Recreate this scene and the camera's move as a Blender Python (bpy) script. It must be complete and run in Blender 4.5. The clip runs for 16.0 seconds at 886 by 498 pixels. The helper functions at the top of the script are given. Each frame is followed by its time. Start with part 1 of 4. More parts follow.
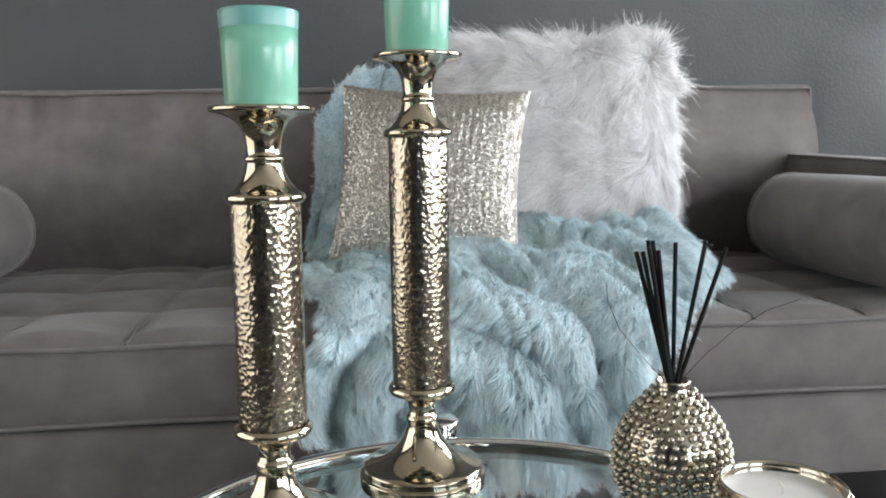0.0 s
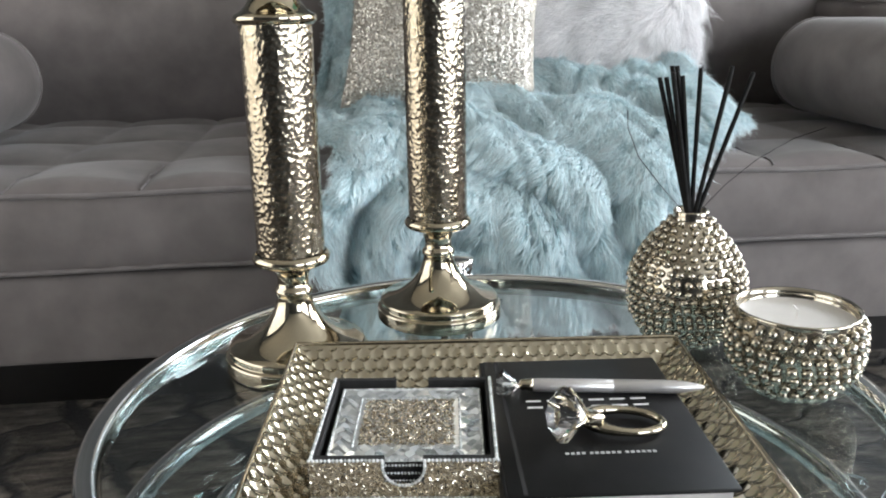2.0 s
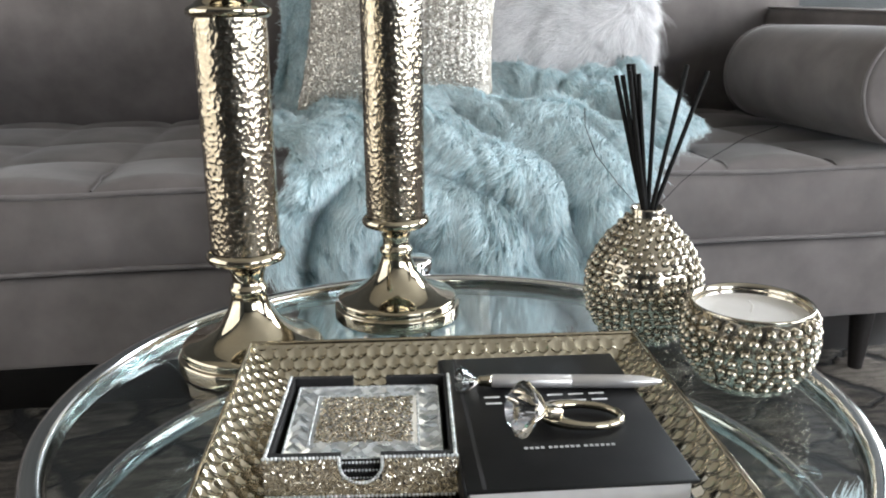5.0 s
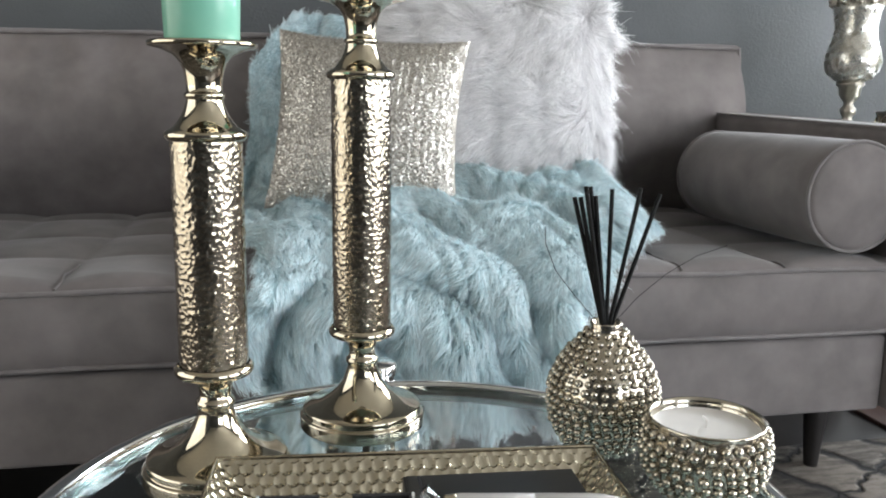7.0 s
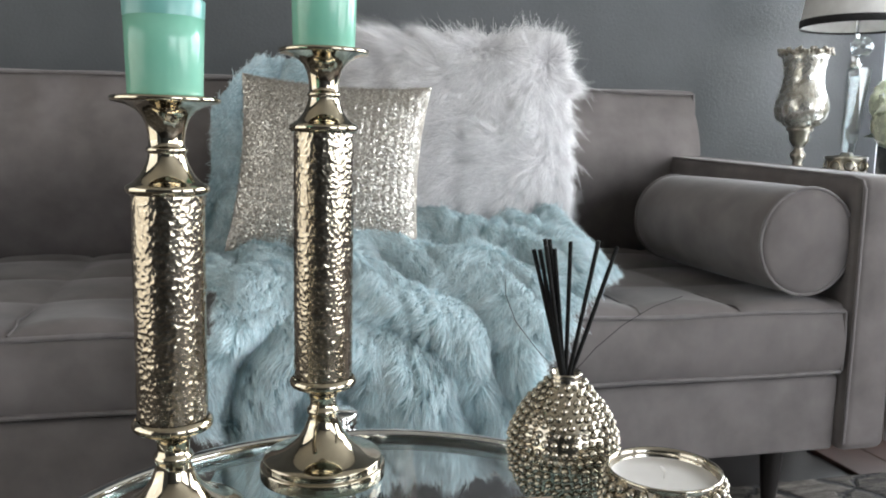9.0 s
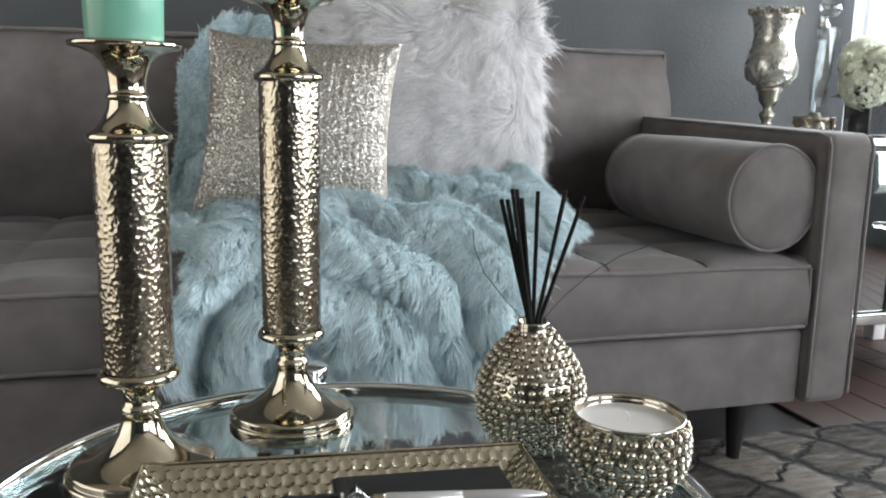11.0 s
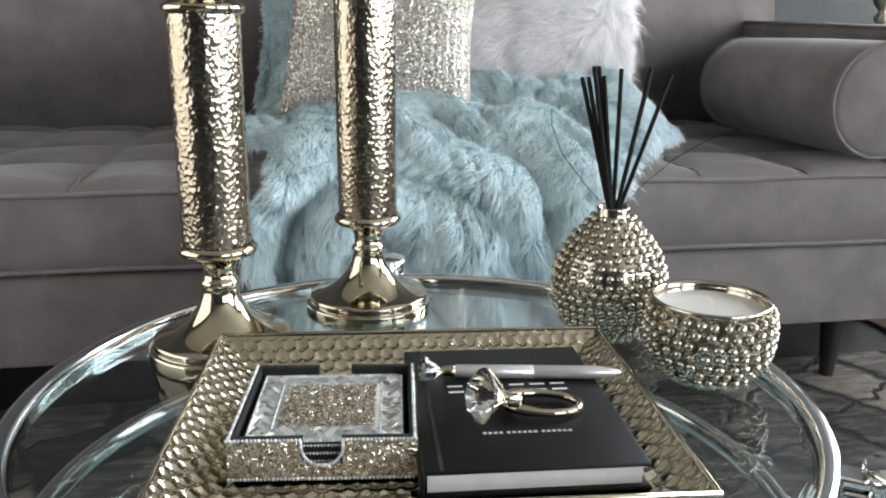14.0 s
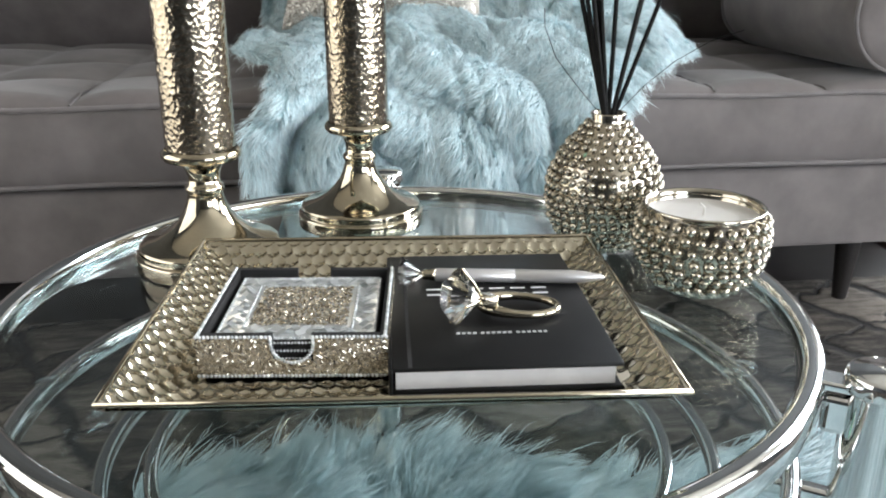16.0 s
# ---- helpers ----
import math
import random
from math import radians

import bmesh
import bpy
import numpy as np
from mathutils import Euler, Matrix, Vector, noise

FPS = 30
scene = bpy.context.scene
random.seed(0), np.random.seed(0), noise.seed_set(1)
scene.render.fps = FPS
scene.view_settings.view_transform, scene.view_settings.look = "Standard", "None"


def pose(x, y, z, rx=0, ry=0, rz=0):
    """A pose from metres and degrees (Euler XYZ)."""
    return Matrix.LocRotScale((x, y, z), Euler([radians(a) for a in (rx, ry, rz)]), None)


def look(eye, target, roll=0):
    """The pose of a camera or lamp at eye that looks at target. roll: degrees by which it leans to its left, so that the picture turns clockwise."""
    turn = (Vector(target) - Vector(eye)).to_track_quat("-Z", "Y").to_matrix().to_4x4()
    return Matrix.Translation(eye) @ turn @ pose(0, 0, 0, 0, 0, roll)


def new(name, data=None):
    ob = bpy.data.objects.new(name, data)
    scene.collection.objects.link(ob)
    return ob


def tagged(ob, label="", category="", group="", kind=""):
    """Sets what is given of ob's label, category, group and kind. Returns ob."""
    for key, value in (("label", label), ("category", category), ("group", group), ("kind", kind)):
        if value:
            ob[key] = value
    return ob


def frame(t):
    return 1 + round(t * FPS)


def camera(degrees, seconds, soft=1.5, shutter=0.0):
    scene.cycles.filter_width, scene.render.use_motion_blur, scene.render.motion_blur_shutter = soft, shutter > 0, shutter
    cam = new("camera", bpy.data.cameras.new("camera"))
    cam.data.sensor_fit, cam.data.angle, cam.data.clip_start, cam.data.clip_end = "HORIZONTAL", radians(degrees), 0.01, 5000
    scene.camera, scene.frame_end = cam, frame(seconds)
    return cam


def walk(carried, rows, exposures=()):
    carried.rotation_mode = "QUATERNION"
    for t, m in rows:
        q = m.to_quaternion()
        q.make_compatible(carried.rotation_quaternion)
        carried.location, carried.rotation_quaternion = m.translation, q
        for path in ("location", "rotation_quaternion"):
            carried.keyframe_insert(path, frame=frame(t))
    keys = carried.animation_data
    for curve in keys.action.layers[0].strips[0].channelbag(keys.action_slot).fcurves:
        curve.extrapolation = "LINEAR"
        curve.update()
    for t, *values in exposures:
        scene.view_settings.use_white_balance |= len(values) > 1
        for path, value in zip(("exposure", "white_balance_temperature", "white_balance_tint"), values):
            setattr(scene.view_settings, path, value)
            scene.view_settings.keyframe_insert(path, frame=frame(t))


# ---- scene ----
cam = camera(56.9, 16.0, soft=2.0)
# seconds, eye, yaw to the left, pitch, roll
PATH = [
(0, (-0.0829, 0.1181, 0.7066), -7.00, -7.07, -0.62),
    (0.5, (-0.0833, 0.1179, 0.6984), -6.72, -10.33, -0.59),
    (1, (-0.0815, 0.1200, 0.6889), -6.31, -12.84, -0.86),
    (1.5, (-0.0841, 0.1208, 0.6800), -6.11, -14.74, -0.91),
    (2, (-0.0868, 0.1220, 0.6738), -6.02, -16.43, -0.93),
    (2.5, (-0.0883, 0.1222, 0.6678), -5.93, -17.82, -1.15),
    (3, (-0.0826, 0.1285, 0.6554), -5.48, -19.05, -1.41),
    (5.5, (-0.0859, 0.1210, 0.6700), -9.51, -14.33, -0.12),
    (6, (-0.0836, 0.1160, 0.6788), -9.75, -12.67, 0.11),
    (6.5, (-0.0966, 0.1163, 0.6900), -11.45, -11.42, 0.59),
    (7, (-0.0925, 0.1104, 0.6957), -11.77, -10.10, 0.82),
    (7.5, (-0.0953, 0.1090, 0.6973), -12.37, -8.89, 0.81),
    (8, (-0.0945, 0.1064, 0.7034), -12.69, -8.10, 0.84),
    (8.5, (-0.0944, 0.1060, 0.7123), -13.58, -7.61, 1.06),
    (11, (-0.0879, 0.1019, 0.6974), -16.31, -9.92, 1.26),
    (11.5, (-0.0888, 0.1019, 0.6903), -16.53, -11.62, 1.21),
    (12, (-0.0882, 0.1033, 0.6824), -16.37, -12.90, 1.21),
    (12.5, (-0.0904, 0.1065, 0.6724), -15.56, -14.05, 1.17),
    (13, (-0.0915, 0.1097, 0.6633), -14.84, -14.47, 1.30),
    (13.5, (-0.0847, 0.1080, 0.6568), -12.45, -14.80, 1.06),
    (14, (-0.0741, 0.1058, 0.6533), -10.06, -15.00, 0.52),
    (14.5, (-0.0642, 0.1046, 0.6498), -8.67, -15.46, 0.28),
    (15, (-0.0545, 0.1042, 0.6444), -8.10, -16.67, 0.14),
    (15.5, (-0.0463, 0.1050, 0.6380), -8.15, -18.29, 0.27),
    (16, (-0.0420, 0.1073, 0.6308), -8.31, -19.90, 0.25),
]


def aim(eye, yaw, pitch, roll):
    y, p = radians(yaw), radians(pitch)
    ahead = Vector((-math.sin(y) * math.cos(p), math.cos(y) * math.cos(p), math.sin(p)))
    return look(eye, Vector(eye) + ahead, roll)


walk(cam, [(t, aim(eye, yaw, pitch, roll)) for t, eye, yaw, pitch, roll in PATH], exposures=[(0.0, 0.26), (3.0, 0.46), (5.5, 0.38), (8.0, 0.26), (11.0, 0.02), (13.0, 0.14), (16.0, 0.56)])

# ---- world and lights ----
world = bpy.data.worlds.new("sky")
scene.world = world
world.use_nodes = True
wn = world.node_tree
sky = wn.nodes.new("ShaderNodeTexSky")
sky.sky_type, sky.sun_disc, sky.sun_elevation, sky.sun_rotation = "NISHITA", False, radians(40), radians(120)
wn.links.new(sky.outputs[0], wn.nodes["Background"].inputs[0])
wn.nodes["Background"].inputs[1].default_value = 0.12


def area_light(name, m, w, h, power, colour):
    lamp = bpy.data.lights.new(name, "AREA")
    lamp.shape, lamp.size, lamp.size_y, lamp.energy, lamp.color = "RECTANGLE", w, h, power, colour
    ob = new(name, lamp)
    ob.matrix_world = m
    return ob


# daylight through the side, west and sheer-curtained windows; rear and corner windows are added fill
# added fill from behind the camera, lifting the seat and sofa back
area_light("rear_window_fill", look((1.95, -3.16, 1.42), (0.2, 1.2, 0.45)), 1.7, 1.5, 60, (0.88, 0.93, 1.0))
area_light("side_window_daylight", look((3.36, -1.25, 1.18), (0.0, -0.6, 1.0)), 2.2, 2.05, 96, (0.90, 0.94, 1.0))
# added cool fill for the wall and sofa on the right, source unseen
area_light("corner_window_fill", look((3.36, 1.30, 1.40), (0.9, 1.9, 0.75)), 1.2, 1.5, 62, (0.95, 0.97, 1.0))
area_light("west_window_daylight", look((-2.26, 0.65, 1.10), (0.4, 0.75, 1.0)), 2.5, 2.0, 26, (1.0, 0.94, 0.84))
area_light("curtain_window_daylight", look((2.35, 2.16, 1.35), (1.6, 0.9, 0.6)), 0.8, 1.6, 62, (0.82, 0.91, 1.0))


# ---- materials ----
def mat(name):
    m = bpy.data.materials.new(name)
    m.use_nodes = True
    nt = m.node_tree
    return m, nt, nt.nodes["Principled BSDF"]


def node(nt, kind, **sets):
    n = nt.nodes.new("ShaderNode" + kind)
    for k, v in sets.items():
        if k in n.inputs:
            n.inputs[k].default_value = v
    return n


def coords(nt, scale=(1, 1, 1)):
    tc = nt.nodes.new("ShaderNodeTexCoord")
    mp = nt.nodes.new("ShaderNodeMapping")
    mp.inputs["Scale"].default_value = scale
    nt.links.new(tc.outputs["Object"], mp.inputs[0])
    return mp.outputs[0]


def noise_tex(nt, vec, scale, detail=4.0, rough=0.55):
    n = node(nt, "TexNoise", Scale=scale, Detail=detail, Roughness=rough)
    nt.links.new(vec, n.inputs["Vector"])
    return n.outputs["Fac"]


def ramp(nt, fac, stops):
    r = nt.nodes.new("ShaderNodeValToRGB")
    el = r.color_ramp.elements
    while len(el) < len(stops):
        el.new(0.5)
    for e, (p, c) in zip(el, stops):
        e.position, e.color = p, (*c, 1)
    nt.links.new(fac, r.inputs[0])
    return r.outputs[0]


def bump(nt, bsdf, height, strength, distance):
    b = node(nt, "Bump", Strength=strength, Distance=distance)
    nt.links.new(height, b.inputs["Height"])
    nt.links.new(b.outputs[0], bsdf.inputs["Normal"])
    return b


def surface(name, dark, light, scale, rough=0.6, metal=0.0, fine=0.0, fine_scale=200.0, depth=0.001, sheen=0.0, spread=0.12):
    """A material with broad and fine variation."""
    m, nt, b = mat(name)
    v = coords(nt)
    broad = noise_tex(nt, v, scale, 5.0)
    c = ramp(nt, broad, [(0.5 - spread * 2, dark), (0.5 + spread * 2, light)])
    nt.links.new(c, b.inputs["Base Color"])
    b.inputs["Roughness"].default_value = rough
    b.inputs["Metallic"].default_value = metal
    if sheen:
        b.inputs["Sheen Weight"].default_value = sheen
        b.inputs["Sheen Roughness"].default_value = 0.4
    if fine:
        bump(nt, b, noise_tex(nt, v, fine_scale, 3.0), fine, depth)
    return m


VELVET = surface("grey_velvet", (0.100, 0.087, 0.083), (0.178, 0.156, 0.149), 11.0, 0.85, fine=0.12, fine_scale=420.0, sheen=0.16)
PIPING = surface("velvet_piping", (0.115, 0.102, 0.099), (0.175, 0.157, 0.153), 30.0, 0.8, sheen=0.16)
NICKEL = surface("polished_nickel", (0.47, 0.415, 0.315), (0.58, 0.52, 0.405), 14.0, 0.06, 1.0)
HAMMERED = surface("hammered_nickel", (0.34, 0.296, 0.23), (0.47, 0.415, 0.33), 60.0, 0.17, 1.0)
CHROME = surface("table_chrome", (0.72, 0.72, 0.71), (0.82, 0.82, 0.80), 8.0, 0.06, 1.0)
BEADED = surface("silvered_ceramic", (0.41, 0.37, 0.30), (0.54, 0.495, 0.415), 50.0, 0.13, 1.0)
TRAY_METAL = surface("tray_metal", (0.44, 0.395, 0.305), (0.58, 0.53, 0.425), 40.0, 0.13, 1.0)
DARK_WOOD = surface("dark_stained_wood", (0.006, 0.005, 0.005), (0.014, 0.011, 0.010), 30.0, 0.45, fine=0.1)
BLACK_COVER = surface("black_book_cloth", (0.007, 0.007, 0.0075), (0.013, 0.013, 0.0135), 25.0, 0.42, fine=0.1, fine_scale=900.0, depth=0.0004)
BLACK_COVER.node_tree.nodes["Principled BSDF"].inputs["Specular IOR Level"].default_value = 0.16
PAPER = surface("paper_edges", (0.66, 0.65, 0.66), (0.78, 0.77, 0.77), 60.0, 0.8)
WHITE_INK = surface("white_print", (0.72, 0.72, 0.72), (0.8, 0.8, 0.8), 50.0, 0.5)
GREY_INK = surface("pale_print", (0.42, 0.42, 0.42), (0.5, 0.5, 0.5), 50.0, 0.5)
BLACK_FELT = surface("black_felt", (0.008, 0.008, 0.008), (0.016, 0.015, 0.015), 80.0, 0.9)
BLACK_REED = surface("black_reed", (0.004, 0.004, 0.004), (0.009, 0.0085, 0.008), 200.0, 0.6)
BLACK_REED.node_tree.nodes["Principled BSDF"].inputs["Specular IOR Level"].default_value = 0.2
PEN_BODY = surface("satin_silver_pen", (0.62, 0.60, 0.60), (0.70, 0.68, 0.67), 60.0, 0.32, 0.7)
WHITE_WAX = surface("white_wax", (0.60, 0.57, 0.53), (0.68, 0.65, 0.61), 30.0, 0.5)
MINT_WAX = surface("mint_wax", (0.18, 0.45, 0.33), (0.24, 0.51, 0.385), 22.0, 0.2)
TEAL_WALL = surface("teal_wax_rim", (0.14, 0.37, 0.33), (0.19, 0.43, 0.385), 30.0, 0.3)
CEILING_PAINT = surface("ceiling_paint", (0.47, 0.445, 0.39), (0.54, 0.515, 0.455), 6.0, 0.9, fine=0.2, fine_scale=90.0, depth=0.002)
WHITE_PAINT = surface("white_trim_paint", (0.74, 0.74, 0.73), (0.82, 0.82, 0.81), 12.0, 0.4)
WOOD_FLOOR = surface("red_brown_floorboards", (0.022, 0.009, 0.006), (0.042, 0.018, 0.011), 14.0, 0.55, fine=0.15, fine_scale=120.0)
LEAF = surface("green_leaf", (0.035, 0.07, 0.02), (0.07, 0.12, 0.04), 40.0, 0.5)
DARK_GLASS = surface("smoked_vase", (0.03, 0.032, 0.034), (0.06, 0.062, 0.065), 60.0, 0.12)
LACE_SILVER = surface("tarnished_silver", (0.30, 0.27, 0.22), (0.56, 0.52, 0.45), 90.0, 0.28, 1.0)
SHADE = surface("lamp_shade_fabric", (0.62, 0.60, 0.58), (0.72, 0.71, 0.69), 40.0, 0.8)
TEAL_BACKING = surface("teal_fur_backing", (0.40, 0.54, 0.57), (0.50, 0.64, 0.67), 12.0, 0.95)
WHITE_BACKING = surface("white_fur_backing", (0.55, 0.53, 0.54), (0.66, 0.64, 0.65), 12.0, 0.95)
SILVER_CLOTH = surface("champagne_cloth", (0.34, 0.30, 0.25), (0.44, 0.40, 0.34), 50.0, 0.6, fine=0.3, fine_scale=500.0)


def wall_paint():
    m, nt, b = mat("grey_textured_wall")
    v = coords(nt)
    nt.links.new(ramp(nt, noise_tex(nt, v, 3.0), [(0.3, (0.051, 0.055, 0.058)), (0.7, (0.070, 0.075, 0.079))]), b.inputs["Base Color"])
    b.inputs["Roughness"].default_value = 0.55
    peel = noise_tex(nt, v, 135.0, 3.0, 0.6)
    bump(nt, b, ramp(nt, peel, [(0.42, (0, 0, 0)), (0.62, (1, 1, 1))]), 0.16, 0.003)
    return m


def fur(name, root, mid, tip, rough=0.75):
    """Fibres: the strand's own length runs along U, islands vary in shade."""
    m, nt, b = mat(name)
    uv = nt.nodes.new("ShaderNodeUVMap")
    sep = nt.nodes.new("ShaderNodeSeparateXYZ")
    nt.links.new(uv.outputs[0], sep.inputs[0])
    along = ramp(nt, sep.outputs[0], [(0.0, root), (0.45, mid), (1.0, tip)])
    geo = nt.nodes.new("ShaderNodeNewGeometry")
    hsv = node(nt, "HueSaturation")
    mr = node(nt, "MapRange")
    mr.inputs["To Min"].default_value, mr.inputs["To Max"].default_value = 0.72, 1.2
    nt.links.new(geo.outputs["Random Per Island"], mr.inputs["Value"])
    nt.links.new(mr.outputs[0], hsv.inputs["Value"])
    nt.links.new(along, hsv.inputs["Color"])
    nt.links.new(hsv.outputs[0], b.inputs["Base Color"])
    b.inputs["Roughness"].default_value = rough
    b.inputs["Specular IOR Level"].default_value = 0.25
    glow = nt.nodes.new("ShaderNodeBsdfTranslucent")
    nt.links.new(hsv.outputs[0], glow.inputs["Color"])
    mix = nt.nodes.new("ShaderNodeMixShader")
    mix.inputs[0].default_value = 0.38
    nt.links.new(b.outputs[0], mix.inputs[1])
    nt.links.new(glow.outputs[0], mix.inputs[2])
    nt.links.new(mix.outputs[0], nt.nodes["Material Output"].inputs[0])
    return m


PETAL = fur("cream_petals", (0.78, 0.79, 0.66), (0.84, 0.84, 0.76), (0.88, 0.88, 0.82), 0.6)
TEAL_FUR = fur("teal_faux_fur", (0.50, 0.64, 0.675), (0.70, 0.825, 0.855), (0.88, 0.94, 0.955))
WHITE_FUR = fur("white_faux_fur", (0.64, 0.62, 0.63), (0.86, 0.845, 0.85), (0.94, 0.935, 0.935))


def glass(name, tint, ior=1.45, rough=0.0, most=1.0):
    """Thin clear glass: see-through, with gloss that grows towards grazing."""
    m, nt, b = mat(name)
    nt.nodes.remove(b)
    tr = node(nt, "BsdfTransparent", Color=(*tint, 1))
    gl = node(nt, "BsdfGlossy", Roughness=rough)
    lw = node(nt, "LayerWeight", Blend=0.5)
    p5 = nt.nodes.new("ShaderNodeMath")
    p5.operation, p5.inputs[1].default_value = "POWER", 5.0
    fr = node(nt, "MapRange")
    fr.inputs["To Min"].default_value, fr.inputs["To Max"].default_value = ((ior - 1) / (ior + 1)) ** 2, most
    nt.links.new(lw.outputs["Facing"], p5.inputs[0])
    nt.links.new(p5.outputs[0], fr.inputs["Value"])
    mix = nt.nodes.new("ShaderNodeMixShader")
    nt.links.new(fr.outputs[0], mix.inputs[0])
    nt.links.new(tr.outputs[0], mix.inputs[1])
    nt.links.new(gl.outputs[0], mix.inputs[2])
    nt.links.new(mix.outputs[0], nt.nodes["Material Output"].inputs[0])
    return m


TABLE_GLASS = glass("clear_table_glass", (0.925, 0.95, 0.948), 1.5)
EDGE_GLASS = glass("green_glass_edge", (0.80, 0.85, 0.845), 1.5)
PANE_GLASS = glass("window_glass", (0.96, 0.98, 0.98), 1.45)


def crystal(name, tint=(1, 1, 1), rough=0.0, ior=1.6):
    m, nt, b = mat(name)
    b.inputs["Base Color"].default_value = (*tint, 1)
    b.inputs["Transmission Weight"].default_value = 1.0
    b.inputs["Roughness"].default_value = rough
    b.inputs["IOR"].default_value = ior
    return m


CLEAR_CRYSTAL = glass("clear_lamp_crystal", (0.86, 0.89, 0.89), 2.3, most=0.9)
CRYSTAL = crystal("cut_crystal", (0.97, 0.97, 0.97), 0.0, 1.5)


def sparkle(name, dark, light, rough=0.2, metal=1.0):
    """Metallic chips, each of its own shade."""
    m, nt, b = mat(name)
    geo = nt.nodes.new("ShaderNodeNewGeometry")
    nt.links.new(ramp(nt, geo.outputs["Random Per Island"], [(0.0, dark), (0.55, tuple((a + c) / 2 for a, c in zip(dark, light))), (1.0, light)]), b.inputs["Base Color"])
    b.inputs["Metallic"].default_value = metal
    b.inputs["Roughness"].default_value = rough
    return m


SEQUIN = sparkle("champagne_sequins", (0.30, 0.275, 0.24), (0.80, 0.77, 0.71), 0.34, 0.85)
RHINESTONE = sparkle("rhinestone_chips", (0.26, 0.20, 0.12), (0.93, 0.88, 0.77), 0.22, 0.8)
MIRROR_CHIP = sparkle("mirror_chips", (0.42, 0.45, 0.45), (0.92, 0.94, 0.94), 0.08, 0.5)


MIRROR_PANEL = surface("aged_mirror_panel", (0.46, 0.50, 0.50), (0.60, 0.64, 0.64), 5.0, 0.06, 1.0)


def mercury():
    m, nt, b = mat("mercury_glass")
    v = coords(nt)
    blot = noise_tex(nt, v, 55.0, 6.0, 0.7)
    nt.links.new(ramp(nt, blot, [(0.35, (0.26, 0.235, 0.185)), (0.6, (0.70, 0.685, 0.63))]), b.inputs["Base Color"])
    nt.links.new(ramp(nt, blot, [(0.35, (0.45, 0.45, 0.45)), (0.6, (0.12, 0.12, 0.12))]), b.inputs["Roughness"])
    b.inputs["Metallic"].default_value = 0.75
    return m


MERCURY = mercury()


def rug_material():
    """Grey pile with a brushed look and irregular dark lattice lines."""
    m, nt, b = mat("grey_lattice_rug")
    v = coords(nt)
    warp = node(nt, "TexNoise", Scale=5.5, Detail=4.0, Roughness=0.6)
    nt.links.new(v, warp.inputs["Vector"])
    mixv = nt.nodes.new("ShaderNodeMix")
    mixv.data_type = "VECTOR"
    mixv.inputs["Factor"].default_value = 0.13
    nt.links.new(v, mixv.inputs[4])
    nt.links.new(warp.outputs["Color"], mixv.inputs[5])
    sep = nt.nodes.new("ShaderNodeSeparateXYZ")
    nt.links.new(mixv.outputs[1], sep.inputs[0])

    def op(kind, a, c=None):
        n = nt.nodes.new("ShaderNodeMath")
        n.operation = kind
        for i, q in enumerate((a, c)):
            if q is None:
                continue
            if isinstance(q, (int, float)):
                n.inputs[i].default_value = q
            else:
                nt.links.new(q, n.inputs[i])
        return n.outputs[0]

    lines, shade = None, None
    for sx, sy, pitch, width in ((1.0, 0.55, 0.150, 1.0), (0.62, -1.0, 0.135, 2.2)):
        u = op("DIVIDE", op("ADD", op("MULTIPLY", sep.outputs[0], sx), op("MULTIPLY", sep.outputs[1], sy)), pitch)
        saw = op("MULTIPLY", op("SUBTRACT", 0.5, op("ABSOLUTE", op("SUBTRACT", op("FRACT", u), 0.5))), width)
        lines = saw if lines is None else op("MINIMUM", lines, saw)
        part_id = op("MULTIPLY", op("FLOOR", u), 0.7 if shade is None else 13.3)
        shade = part_id if shade is None else op("ADD", shade, part_id)
    wn_ = nt.nodes.new("ShaderNodeTexWhiteNoise")
    wn_.noise_dimensions = "1D"
    nt.links.new(shade, wn_.inputs["W"])
    streak = noise_tex(nt, coords(nt, (14, 60, 20)), 1.0, 6.0, 0.75)
    pile = op("ADD", op("MULTIPLY", streak, 0.75), op("MULTIPLY", wn_.outputs["Value"], 0.26))
    grey = ramp(nt, pile, [(0.36, (0.014, 0.0115, 0.0095)), (0.50, (0.070, 0.060, 0.050)), (0.68, (0.20, 0.175, 0.150))])
    mask = ramp(nt, lines, [(0.035, (1, 1, 1)), (0.13, (0, 0, 0))])
    mc = nt.nodes.new("ShaderNodeMix")
    mc.data_type = "RGBA"
    nt.links.new(mask, mc.inputs["Factor"])
    nt.links.new(grey, mc.inputs[6])
    mc.inputs[7].default_value = (0.0075, 0.007, 0.007, 1)
    nt.links.new(mc.outputs[2], b.inputs["Base Color"])
    b.inputs["Roughness"].default_value = 0.95
    carve = ramp(nt, lines, [(0.02, (0, 0, 0)), (0.16, (1, 1, 1))])
    bump(nt, b, op("ADD", carve, op("MULTIPLY", noise_tex(nt, v, 180.0, 4.0, 0.7), 0.5)), 0.9, 0.008)
    return m


RUG = rug_material()


def sheer():
    m, nt, b = mat("white_sheer_curtain")
    nt.nodes.remove(b)
    d = node(nt, "BsdfDiffuse", Color=(0.85, 0.85, 0.86, 1))
    t = node(nt, "BsdfTranslucent", Color=(0.9, 0.9, 0.92, 1))
    mix = nt.nodes.new("ShaderNodeMixShader")
    mix.inputs[0].default_value = 0.65
    nt.links.new(d.outputs[0], mix.inputs[1])
    nt.links.new(t.outputs[0], mix.inputs[2])
    nt.links.new(mix.outputs[0], nt.nodes["Material Output"].inputs[0])
    return m


SHEER = sheer()


